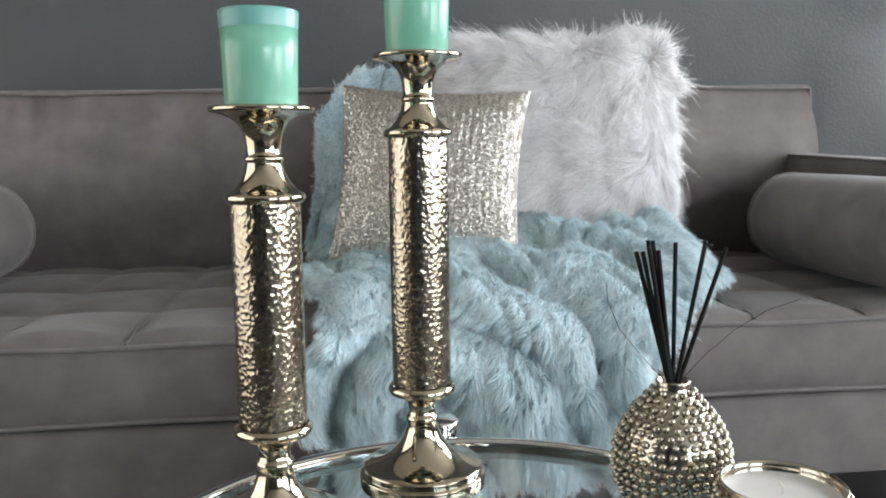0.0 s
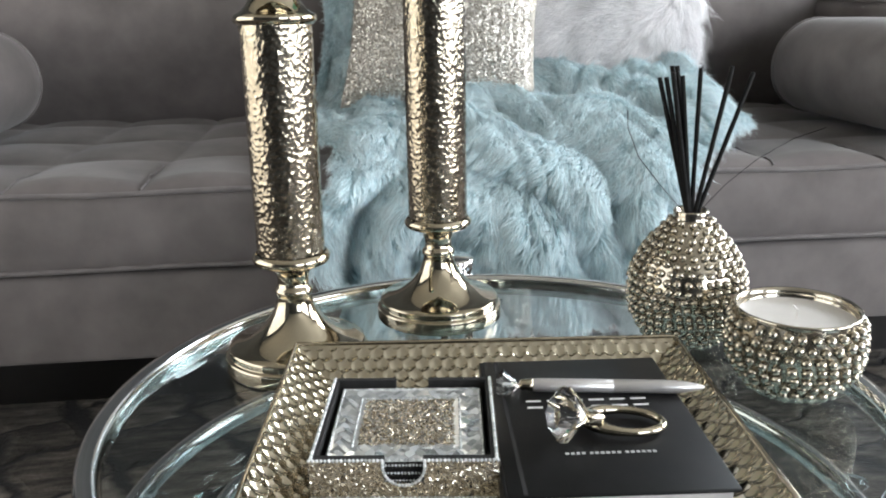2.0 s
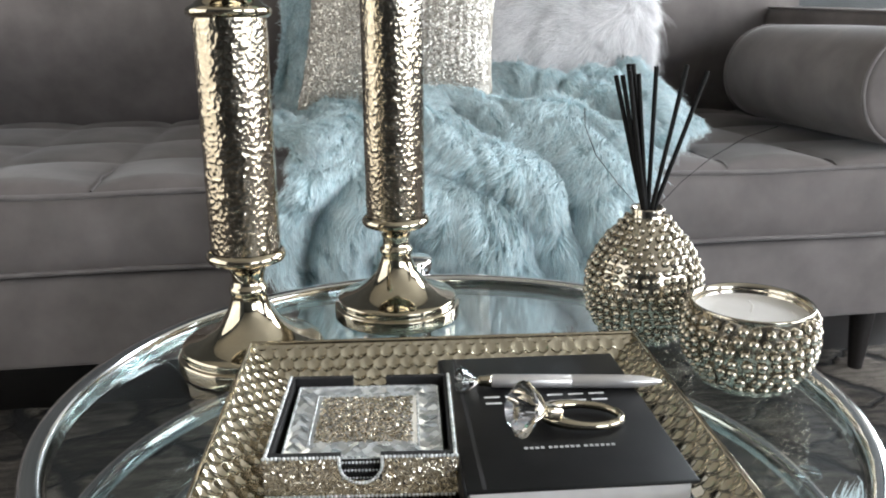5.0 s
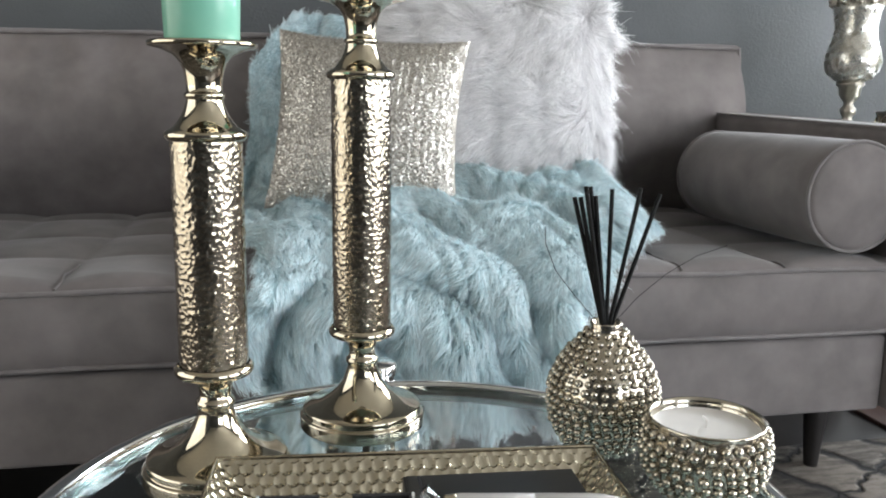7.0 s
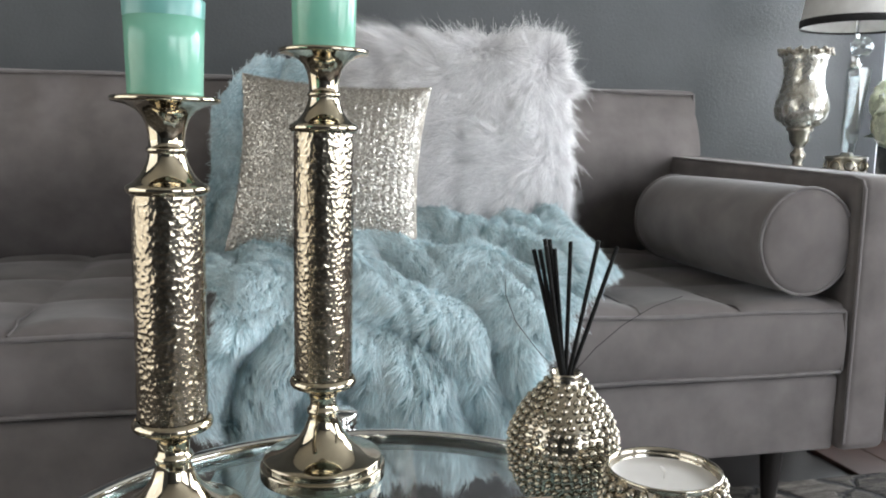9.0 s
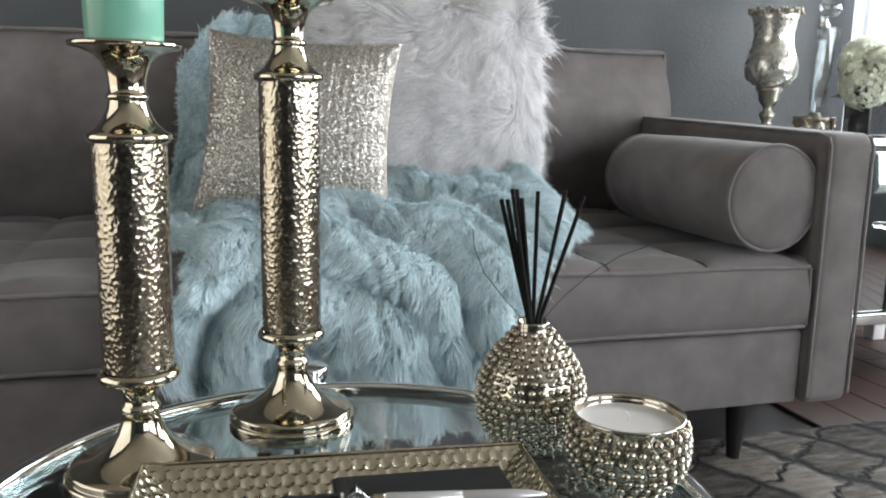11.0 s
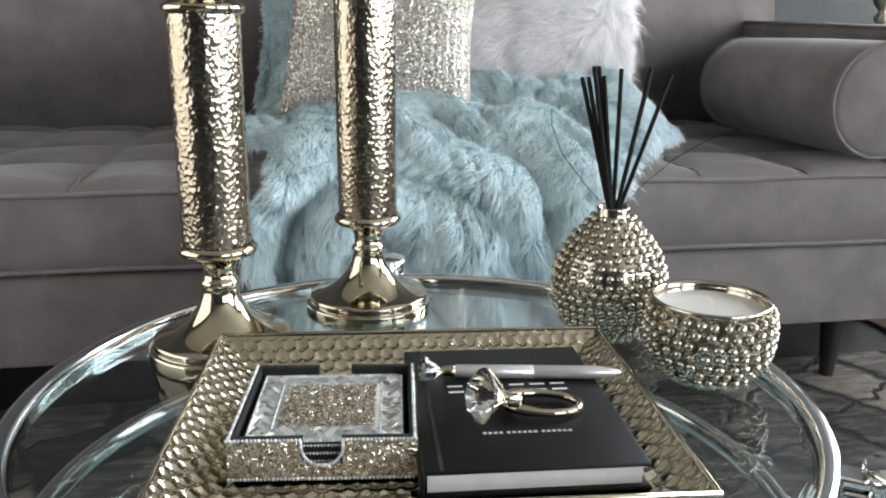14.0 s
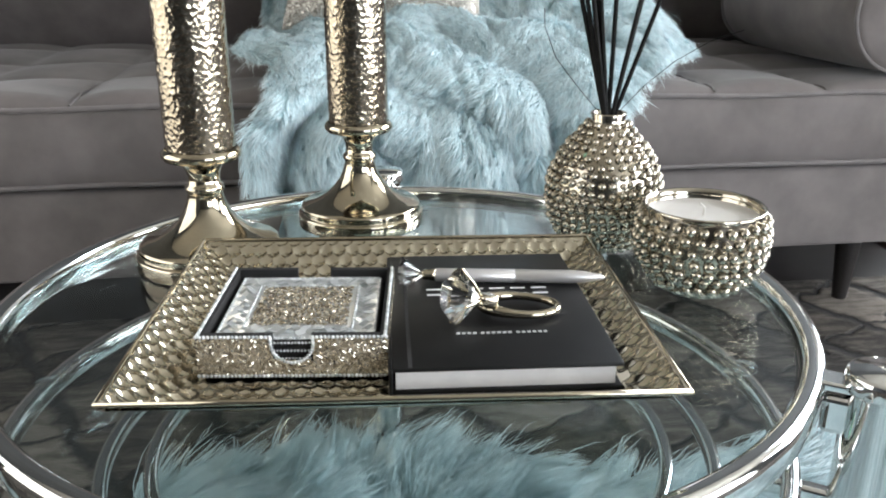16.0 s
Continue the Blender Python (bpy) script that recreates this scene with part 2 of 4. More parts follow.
def daylight_backdrop():
    m, nt, b = mat("bright_overcast_outdoors")
    nt.nodes.remove(b)
    e = node(nt, "Emission", Color=(0.93, 0.97, 1.0, 1), Strength=3.0)
    nt.links.new(e.outputs[0], nt.nodes["Material Output"].inputs[0])
    return m


OUTDOORS = daylight_backdrop()


# ---- mesh helpers ----
def smooth_mesh(me, smooth=True):
    me.polygons.foreach_set("use_smooth", [smooth] * len(me.polygons))
    return me


def raw(name, verts, faces, material, parent=None, label="", smooth=True, uv=None):
    me = bpy.data.meshes.new(name)
    me.from_pydata([tuple(v) for v in verts], [], [tuple(f) for f in faces])
    me.materials.append(material)
    smooth_mesh(me, smooth)
    ob = new(name, me)
    ob.parent = parent
    if label:
        ob["label"] = label
    return ob


def part(name, bm, material, parent=None, label="", smooth=True):
    me = bpy.data.meshes.new(name)
    bm.to_mesh(me)
    bm.free()
    me.materials.append(material)
    smooth_mesh(me, smooth)
    ob = new(name, me)
    ob.parent = parent
    if label:
        ob["label"] = label
    return ob


def root(name, m, label, category, group="", kind=""):
    ob = new(name)
    ob.matrix_world = m
    return tagged(ob, label, category, group, kind)


def grid_faces(nu, nv, wrap=False, flip=False):
    f = []
    for j in range(nv - 1):
        for i in range(nu if wrap else nu - 1):
            a, b = j * nu + i, j * nu + (i + 1) % nu
            q = (a, b, b + nu, a + nu)
            f.append(q[::-1] if flip else q)
    return f


def lathe(name, profile, material, parent=None, label="", n=64):
    a = np.linspace(0, 2 * np.pi, n, endpoint=False)
    v = [(r * math.cos(t), r * math.sin(t), z) for r, z in profile for t in a]
    return raw(name, v, grid_faces(n, len(profile), True), material, parent, label)


def box_bm(sx, sy, sz, r=0.0, seg=3, at=(0, 0, 0)):
    bm = bmesh.new()
    bmesh.ops.create_cube(bm, size=1)
    bmesh.ops.scale(bm, vec=(sx, sy, sz), verts=bm.verts)
    if r:
        bmesh.ops.bevel(bm, geom=bm.edges[:], offset=r, segments=seg, profile=0.5, affect="EDGES")
    bmesh.ops.translate(bm, vec=at, verts=bm.verts)
    return bm


def box(name, x0, x1, y0, y1, z0, z1, material, parent=None, label="", r=0.0, seg=3):
    ob = part(name, box_bm(x1 - x0, y1 - y0, z1 - z0, r, seg, ((x0 + x1) / 2, (y0 + y1) / 2, (z0 + z1) / 2)), material, parent, label, smooth=False)
    if r:
        flat_shade(ob)
    return ob


def flat_shade(ob, angle=50):
    """Smooth shading that keeps the sharp edges."""
    me = ob.data
    smooth_mesh(me)
    me.set_sharp_from_angle(angle=radians(angle))
    return ob


def tube(name, points, radius, material, parent=None, label="", n=12, closed=False, caps=True):
    """A round bar along points."""
    pts = [Vector(p) for p in points]
    m = len(pts)
    rad = radius if isinstance(radius, (list, tuple)) else [radius] * m
    verts, up = [], None
    for i, p in enumerate(pts):
        d = (pts[(i + 1) % m] - pts[i - 1]) if closed else (pts[min(i + 1, m - 1)] - pts[max(i - 1, 0)])
        d.normalize()
        if up is None:
            up = d.orthogonal().normalized()
        up = (up - d * up.dot(d)).normalized()
        side = d.cross(up)
        for k in range(n):
            a = 2 * math.pi * k / n
            verts.append(p + rad[i] * (math.cos(a) * up + math.sin(a) * side))
    faces = grid_faces(n, m, True)
    if closed:
        faces += [((m - 1) * n + i, (m - 1) * n + (i + 1) % n, (i + 1) % n, i) for i in range(n)]
    elif caps:
        faces += [tuple(range(n))[::-1], tuple(range((m - 1) * n, m * n))]
    return flat_shade(raw(name, verts, faces, material, parent, label))


def circle(cx, cy, z, r, n=96):
    return [(cx + r * math.cos(2 * math.pi * k / n), cy + r * math.sin(2 * math.pi * k / n), z) for k in range(n)]


def cells(px, py, pitch, jitter, seed):
    """Distance to the nearest of a staggered, jittered grid of centres, in pitches."""
    rng = np.random.RandomState(seed)
    tab = rng.rand(97, 89, 2) - 0.5
    best = np.full(px.shape, 9.0)
    row = py / (pitch * 0.87)
    for dj in (-1, 0, 1, 2):
        j = np.floor(row).astype(int) + dj
        col = px / pitch - 0.5 * (j % 2)
        for di in (-1, 0, 1, 2):
            i = np.floor(col).astype(int) + di
            o = tab[i % 97, j % 89]
            cx = (i + 0.5 * (j % 2) + jitter * o[..., 0]) * pitch
            cy = (j + jitter * o[..., 1]) * pitch * 0.87
            best = np.minimum(best, np.hypot(px - cx, py - cy) / pitch)
    return best


def soft_noise(x, y, scale, seed=0):
    """Smooth 2D value noise between -1 and 1 for arrays."""
    rng = np.random.RandomState(seed)
    t = rng.rand(64, 64) * 2 - 1
    u, v = np.asarray(x) / scale, np.asarray(y) / scale
    i, j = np.floor(u).astype(int), np.floor(v).astype(int)
    a, b = u - i, v - j
    a, b = a * a * (3 - 2 * a), b * b * (3 - 2 * b)
    g = lambda p, q: t[p % 64, q % 64]
    return (g(i, j) * (1 - a) + g(i + 1, j) * a) * (1 - b) + (g(i, j + 1) * (1 - a) + g(i + 1, j + 1) * a) * b


def strands(name, roots, dirs, normals, length, width, material, parent, droop=0.3, label="", curl=0.25, seed=1, kind="stuff", locks=None, pull=0.0):
    """Fur: every strand is a narrow tapered blade of three joints, bent over as it goes."""
    rng = np.random.RandomState(seed)
    n = len(roots)
    ln = (length * (0.6 + 0.6 * rng.rand(n)))[:, None] if np.isscalar(length) else length[:, None] * (0.7 + 0.5 * rng.rand(n))[:, None]
    side = np.cross(dirs, normals) + 0.6 * (rng.rand(n, 3) - 0.5)
    side /= np.linalg.norm(side, axis=1)[:, None] + 1e-9
    bend = curl * (rng.rand(n, 3) - 0.5)
    d1 = dirs * 0.55 + normals * 0.75
    d1 /= np.linalg.norm(d1, axis=1)[:, None]
    d2 = dirs + normals * 0.18 + bend
    d2[:, 2] -= droop
    d2 /= np.linalg.norm(d2, axis=1)[:, None]
    d3 = d2 + bend
    d3[:, 2] -= droop
    d3 /= np.linalg.norm(d3, axis=1)[:, None]
    p0 = roots
    p1 = p0 + d1 * ln * 0.3
    p2 = p1 + d2 * ln * 0.4
    p3 = p2 + d3 * ln * 0.3
    if locks is not None:
        m = locks.max() + 1
        size = np.maximum(np.bincount(locks, minlength=m), 1)[:, None]
        for p, k in ((p2, 0.5 * pull), (p3, pull)):
            mean = np.stack([np.bincount(locks, p[:, c], m) for c in range(3)], 1) / size
            p += k * (mean[locks] - p)
    w = width * (0.7 + 0.6 * rng.rand(n))[:, None] * side
    v = np.stack([p0 - w * 0.5, p0 + w * 0.5, p1 - w * 0.5, p1 + w * 0.5, p2 - w * 0.35, p2 + w * 0.35, p3], 1).reshape(-1, 3)
    base = (np.arange(n) * 7)[:, None]
    quads = np.concatenate([base + [0, 1, 3, 2], base + [2, 3, 5, 4]], 1).reshape(-1, 4)
    tris = base + [4, 5, 6]
    me = bpy.data.meshes.new(name)
    me.vertices.add(len(v))
    me.vertices.foreach_set("co", v.ravel().astype(np.float32))
    loops = np.concatenate([quads.ravel(), tris.ravel()]).astype(np.int32)
    starts = np.concatenate([np.arange(len(quads)) * 4, len(quads) * 4 + np.arange(n) * 3]).astype(np.int32)
    me.loops.add(len(loops))
    me.loops.foreach_set("vertex_index", loops)
    me.polygons.add(len(starts))
    me.polygons.foreach_set("loop_start", starts)
    me.update(calc_edges=True)
    me.polygons.foreach_set("use_smooth", np.ones(len(starts), bool))
    along = np.tile([0, 0, 0.3, 0.3, 0.7, 0.7, 1.0], n)[loops]
    uv = me.uv_layers.new(name="UVMap")
    uv.data.foreach_set("uv", np.stack([along, np.zeros_like(along)], 1).ravel().astype(np.float32))
    me.materials.append(material)
    me.validate()
    ob = new(name, me)
    ob.parent = parent
    return tagged(ob, label, kind=kind)


def chips(name, centres, normals, size, tilt, material, parent, seed=2, thick=0.0006, sides=4, label=""):
    """Small flat chips or sequins, each tipped its own way."""
    rng = np.random.RandomState(seed)
    n = len(centres)
    nn = normals + tilt * (rng.rand(n, 3) - 0.5)
    nn /= np.linalg.norm(nn, axis=1)[:, None]
    ref = np.where(np.abs(nn[:, :1]) < 0.9, [[1.0, 0, 0]], [[0, 1.0, 0]])
    a = np.cross(nn, ref)
    a /= np.linalg.norm(a, axis=1)[:, None]
    b = np.cross(nn, a)
    sz = (size * (0.75 + 0.5 * rng.rand(n)))[:, None]
    turn = rng.rand(n) * 6.28
    ring = []
    for k in range(sides):
        t = turn + 2 * np.pi * k / sides
        ring.append(centres + nn * thick + sz * (np.cos(t)[:, None] * a + np.sin(t)[:, None] * b))
    v = np.stack(ring, 1).reshape(-1, 3)
    f = (np.arange(n) * sides)[:, None] + np.arange(sides)
    ob = raw(name, v, f, material, parent, label, smooth=False)
    ob["kind"] = "stuff"
    return ob


def beads(name, centres, radii, material, parent, label="", nu=8, nv=5):
    """Many small round studs in one cast relief."""
    th = np.linspace(0, np.pi, nv + 1)[1:-1]
    ph = np.linspace(0, 2 * np.pi, nu, endpoint=False)
    unit = np.array([(math.sin(t) * math.cos(p), math.sin(t) * math.sin(p), math.cos(t)) for t in th for p in ph] + [(0, 0, 1), (0, 0, -1)])
    m = len(unit)
    tf = []
    for j in range(nv - 2):
        for i in range(nu):
            a, b = j * nu + i, j * nu + (i + 1) % nu
            tf.append((a, a + nu, b + nu, b))
    for i in range(nu):
        tf.append((m - 2, i, (i + 1) % nu))
        tf.append((m - 1, (nv - 2) * nu + (i + 1) % nu, (nv - 2) * nu + i))
    verts, faces = [], []
    for k, (c, r) in enumerate(zip(centres, radii)):
        verts += (unit * r + c).tolist()
        faces += [tuple(i + k * m for i in f) for f in tf]
    ob = raw(name, verts, faces, material, parent, label)
    ob["kind"] = "stuff"
    return ob


# ---- the room ----
WALL = wall_paint()
XL, XR, YB, YF, TOP = -2.3, 3.4, 2.36, -3.2, 2.5


def wall_with_holes(name, along, fixed, thick, a0, a1, holes, label, material):
    """A wall along x or y with rectangular openings (from, to, bottom, top), as one mesh."""
    bm = bmesh.new()
    blocks, edge = [], a0
    for h0, h1, z0, z1 in holes:
        blocks += [(edge, h0, 0, TOP), (h0, h1, 0, z0), (h0, h1, z1, TOP)]
        edge = h1
    blocks.append((edge, a1, 0, TOP))
    for p0, p1, q0, q1 in blocks:
        lo, hi = sorted((fixed, fixed + thick))
        size = (p1 - p0, hi - lo, q1 - q0) if along == "x" else (hi - lo, p1 - p0, q1 - q0)
        mid = ((p0 + p1) / 2, (lo + hi) / 2, (q0 + q1) / 2) if along == "x" else ((lo + hi) / 2, (p0 + p1) / 2, (q0 + q1) / 2)
        r = bmesh.ops.create_cube(bm, size=1)
        bmesh.ops.scale(bm, vec=size, verts=r["verts"])
        bmesh.ops.translate(bm, vec=mid, verts=r["verts"])
    return tagged(part(name, bm, material, smooth=False), label, "wall", kind="structure")


wall_with_holes("wall_north", "x", YB, 0.12, XL - 0.12, XR + 0.12, [(2.03, 2.80, 0.45, 2.15)], "grey painted wall with orange-peel texture", WALL)
wall_with_holes("wall_east", "y", XR, 0.12, YF, YB, [(-2.42, -0.08, 0.08, 2.28), (0.63, 1.97, 0.60, 2.20)], "grey painted wall with a patio door and an added window", WALL)
wall_with_holes("wall_south", "x", YF, -0.12, XL - 0.12, XR + 0.12, [(1.02, 2.88, 0.62, 2.22)], "grey painted wall with a wide window", WALL)
wall_with_holes("wall_west", "y", XL, -0.12, YF, YB, [(-0.65, 1.95, 0.06, 2.16)], "grey painted wall with a wide window", WALL)
tagged(box("ceiling", XL - 0.12, XR + 0.12, YF - 0.12, YB + 0.12, TOP, TOP + 0.1, CEILING_PAINT), "beige painted ceiling", "ceiling", kind="structure")
# near-black colour also serves as the deep shade beneath the sofa
floor = tagged(box("floor", XL - 0.12, XR + 0.12, YF - 0.12, YB + 0.12, -0.1, -0.012, DARK_WOOD), "dark subfloor beneath red-brown floorboards, bare under the sofa to deepen its shade", "floor", kind="structure")
tagged(box("baseboard", XL, 1.9, YB - 0.016, YB - 0.001, 0, 0.11, WHITE_PAINT, r=0.003), "white painted baseboard along the wall", "baseboard", kind="structure")


def window(name, m, w, h, label):
    """A framed window, its face towards local -y, sill at local z = 0."""
    win = root(name, m, label, "window", kind="structure")
    for n, a in (("window_frame", (-w / 2, -w / 2 + 0.05, 0, h)), ("window_frame", (w / 2 - 0.05, w / 2, 0, h)), ("window_frame", (-w / 2 + 0.05, w / 2 - 0.05, 0, 0.05)),
                 ("window_frame", (-w / 2 + 0.05, w / 2 - 0.05, h - 0.05, h)), ("window_frame", (-0.02, 0.02, 0.05, h - 0.05))):
        box(n, a[0], a[1], 0.03, 0.08, a[2], a[3], WHITE_PAINT, win, r=0.004)
    box("window_sill", -w / 2 - 0.03, w / 2 + 0.03, -0.04, 0.03, -0.03, -0.001, WHITE_PAINT, win, r=0.004)
    for x0, x1 in ((-w / 2 + 0.05, -0.02), (0.02, w / 2 - 0.05)):
        pane = box("pane", x0, x1, 0.05, 0.056, 0.05, h - 0.05, PANE_GLASS, win)
        pane.visible_shadow = False
    return win


window("window_1", pose(2.415, YB, 0.45), 0.77, 1.70, "white-framed window behind a sheer curtain")
# unseen window, added to hold the rear fill lamp
window("fill_window_2", pose(1.95, YF, 0.62, 0, 0, 180), 1.86, 1.60, "added unseen wide white-framed window behind the camera, for fill light")
window("window_4", pose(XR, -1.25, 0.08, 0, 0, -90), 2.34, 2.20, "wide white-framed patio door in daylight")
window("window_3", pose(XL, 0.65, 0.06, 0, 0, 90), 2.60, 2.10, "wide white-framed patio door in daylight")
# unseen window, added to hold the corner fill lamp
window("fill_window_5", pose(XR, 1.30, 0.60, 0, 0, -90), 1.34, 1.60, "added unseen white-framed window near the corner, brightening the right wall")
backdrop = raw("backdrop", [(0.5, YB + 1.2, -0.5), (4.0, YB + 1.2, -0.5), (4.0, YB + 1.2, 3.5), (0.5, YB + 1.2, 3.5)], [(0, 1, 2, 3)], OUTDOORS, smooth=False)
tagged(backdrop, "bright overcast daylight outside the window", "backdrop", kind="structure")

# sheer curtain with soft folds
cu, cv = np.meshgrid(np.linspace(0, 1, 160), np.linspace(0, 1, 12))
cx = 1.875 + cu * 1.00
cy = 2.285 + 0.022 * np.sin(cu * 95 + 0.6 * np.sin(cu * 17)) * (0.55 + 0.45 * (1 - cv)) + 0.008 * np.sin(cu * 31)
cz = 0.03 + cv * 2.30
curtain = root("sheer_curtain", pose(0, 0, 0), "white sheer curtain hanging before the bright window", "curtain")
raw("fabric", np.stack([cx, cy, cz], -1).reshape(-1, 3), grid_faces(160, 12), SHEER, curtain)
tube("curtain_rod", [(1.74, 2.285, 2.35), (3.05, 2.285, 2.35)], 0.011, CHROME, curtain)

# rug, cut short so the bare dark subfloor stands in for shade under the sofa
RUG_EDGE = [(-2.1, 1.50), (1.36, 1.52), (1.60, 1.44), (1.80, 1.2), (1.80, -1.3), (-2.1, -1.3)]
bm = bmesh.new()
vs = [bm.verts.new((x, y, 0.001)) for x, y in RUG_EDGE]
f = bm.faces.new(vs)
r = bmesh.ops.extrude_face_region(bm, geom=[f])
bmesh.ops.translate(bm, vec=(0, 0, 0.012), verts=[e for e in r["geom"] if isinstance(e, bmesh.types.BMVert)])
bmesh.ops.recalc_face_normals(bm, faces=bm.faces)
tagged(part("area_rug", bm, RUG, smooth=False), "low grey rug with irregular dark diamond lattice on dark floorboards", "rug")


# ---- sofa ----
SX0, SX1, SF, ARM = -0.955, 1.01, 1.365, 0.107
sofa = root("sofa", pose(0, 0, 0), "grey velvet sofa with tufted bench seat and dark tapered legs", "sofa")


def seat_puff(x, y):
    u = (x - 0.588) / 0.2
    v = (y - SF) / 0.235
    su = np.abs(np.sin(np.pi * u))
    sv = np.where(v < 0.5, 1.0, np.abs(np.sin(np.pi * v)))
    edge = np.clip((y - SF) / 0.03, 0, 1)
    return 0.017 * (np.clip(su, 0, 1) ** 0.45) * (sv ** 0.45) * (0.25 + 0.75 * edge) + 0.003 * soft_noise(x, y, 0.11, 5)


def swept(name, xs, loop, material, parent, move=None, label=""):
    """A cross-section (y, z) carried along x, with closed ends."""
    n = len(loop)
    v = []
    for x in xs:
        for k, (y, z) in enumerate(loop):
            v.append((x, y, z))
    v = np.array(v)
    if move is not None:
        v = move(v)
    f = grid_faces(n, len(xs), True, flip=True)
    f += [tuple(range(n)), tuple(range((len(xs) - 1) * n, len(xs) * n))[::-1]]
    return flat_shade(raw(name, v, f, material, parent, label), 60)


def seat_loop():
    pts = [(2.2, 0.292), (1.6, 0.290), (SF + 0.015, 0.290), (SF + 0.004, 0.294), (SF - 0.002, 0.305)]
    pts += [(SF - 0.006 * math.sin(math.pi * k / 8) - 0.002, 0.305 + 0.100 * k / 8) for k in range(1, 8)]
    pts += [(SF - 0.001, 0.408), (SF + 0.003, 0.415), (SF + 0.012, 0.4185)]
    pts += [(SF + 0.012 + (2.2 - SF - 0.012) * k / 90, 0.4185) for k in range(1, 91)]
    return pts


def puff_up(v):
    top = v[:, 2] > 0.4180
    v[top, 2] += seat_puff(v[top, 0], v[top, 1])
    front = (v[:, 1] < SF) & ~top
    v[front, 1] += 0.003 * soft_noise(v[front, 0], v[front, 2] * 3, 0.16, 8)
    return v


seat = swept("seat_cushion", np.linspace(SX0 + 0.004, SX1 - 0.004, 190), seat_loop(), VELVET, sofa, puff_up)
xs = np.linspace(SX0 + 0.006, SX1 - 0.006, 60)
tube("piping", [(x, SF - 0.0015, 0.4145 + 0.0015 * math.sin(x * 17)) for x in xs], 0.0042, PIPING, seat, n=8)
tube("piping", [(x, SF - 0.0015, 0.2975 + 0.001 * math.sin(x * 13)) for x in xs], 0.0042, PIPING, seat, n=8)
tube("piping", [(SX1 - 0.005, SF - 0.002, 0.30), (SX1 - 0.005, SF - 0.004, 0.36), (SX1 - 0.005, SF - 0.002, 0.412)], 0.004, PIPING, seat, n=8)
# seams between the biscuits, running back from the front edge
for k in range(-7, 3):
    x = 0.588 + 0.2 * k
    if SX0 + 0.03 < x < SX1 - 0.03:
        tube("seam", [(x + 0.004 * math.sin(9 * t), SF + 0.005 + 0.16 * t, 0.4185 + 0.001 + float(seat_puff(np.array([x + 0.004 * math.sin(9 * t)]), np.array([SF + 0.005 + 0.16 * t]))[0])) for t in np.linspace(0, 1, 10)], 0.0022, PIPING, seat, n=6)
box("base_rail", SX0 - 0.002, SX1 + 0.0, SF + 0.006, 2.25, 0.142, 0.287, VELVET, sofa, r=0.008)


def back_loop():
    pts = [(2.30, 0.30), (2.16, 0.40), (2.125, 0.43)]
    pts += [(2.115 - 0.085 * math.sin(math.pi * (k / 16) ** 1.25), 0.44 + 0.38 * k / 16) for k in range(1, 16)]
    pts += [(2.103, 0.828), (2.112, 0.844), (2.128, 0.850), (2.16, 0.852), (2.22, 0.852), (2.26, 0.850), (2.285, 0.836), (2.30, 0.81), (2.30, 0.5)]
    return pts


def crumple(v):
    x, y, z = v.T
    face = (y < 2.13) & (z > 0.42)
    ends = np.clip((x - (SX0 - 0.06)) / 0.10, 0, 1) * np.clip((SX1 + ARM - x) / 0.10, 0, 1)
    v[face, 1] += ((1 - ends) * 0.035 * np.sin(np.pi * np.clip((z - 0.44) / 0.38, 0, 1)))[face]
    near_top = np.clip((z - 0.70) / 0.12, 0, 1)
    v[:, 1] += face * near_top * 0.022 * np.abs(soft_noise(x, z * 0.3, 0.055, 3)) * np.clip((0.2 - x) / 0.4, 0, 1)
    v[:, 2] += (z > 0.83) * (0.006 + 0.003 * soft_noise(x, y, 0.13, 4) - 0.010 * np.clip((0.3 - x) / 1.0, 0, 1))
    return v


back = swept("back_cushion", np.linspace(SX0 - ARM + 0.04, SX1 + ARM - 0.004, 150), back_loop(), VELVET, sofa, crumple)
tube("piping", [(x, 2.106, 0.848 - 0.010 * min(1, max(0, (0.3 - x))) + 0.002 * math.sin(x * 11)) for x in np.linspace(SX0 - 0.05, SX1 + ARM - 0.01, 60)] + [(SX1 + ARM - 0.006, 2.107, 0.78), (SX1 + ARM - 0.006, 2.105, 0.66)], 0.004, PIPING, back, n=8)
for side, (a, b) in (("l", (SX0 - ARM, SX0)), ("r", (SX1, SX1 + ARM))):
    arm = box("arm", a, b, SF - 0.012, 2.12, 0.140, 0.664, VELVET, sofa, r=0.022, seg=5)
    for vert in arm.data.vertices:
        if vert.co.z > 0.5:
            vert.co.z += 0.026 * (vert.co.y - SF)
    for px in (a + 0.006, b - 0.006):
        tube("piping", [(px, SF - 0.0115, 0.16), (px, SF - 0.0125, 0.4), (px, SF - 0.0115, 0.640), (px, SF - 0.004, 0.655), (px, SF + 0.02, 0.661), (px, 1.75, 0.672), (px, 2.09, 0.681)], 0.0034, PIPING, arm, n=8)
for lx in (SX0 + 0.09, SX1 - 0.09):
    for ly in (SF + 0.065, 2.18):
        bm = bmesh.new()
        bmesh.ops.create_cone(bm, cap_ends=True, segments=20, radius1=0.013, radius2=0.024, depth=0.130)
        bmesh.ops.translate(bm, vec=(lx, ly, 0.078), verts=bm.verts)
        flat_shade(part("leg", bm, DARK_WOOD, sofa, "dark tapered wooden leg"))


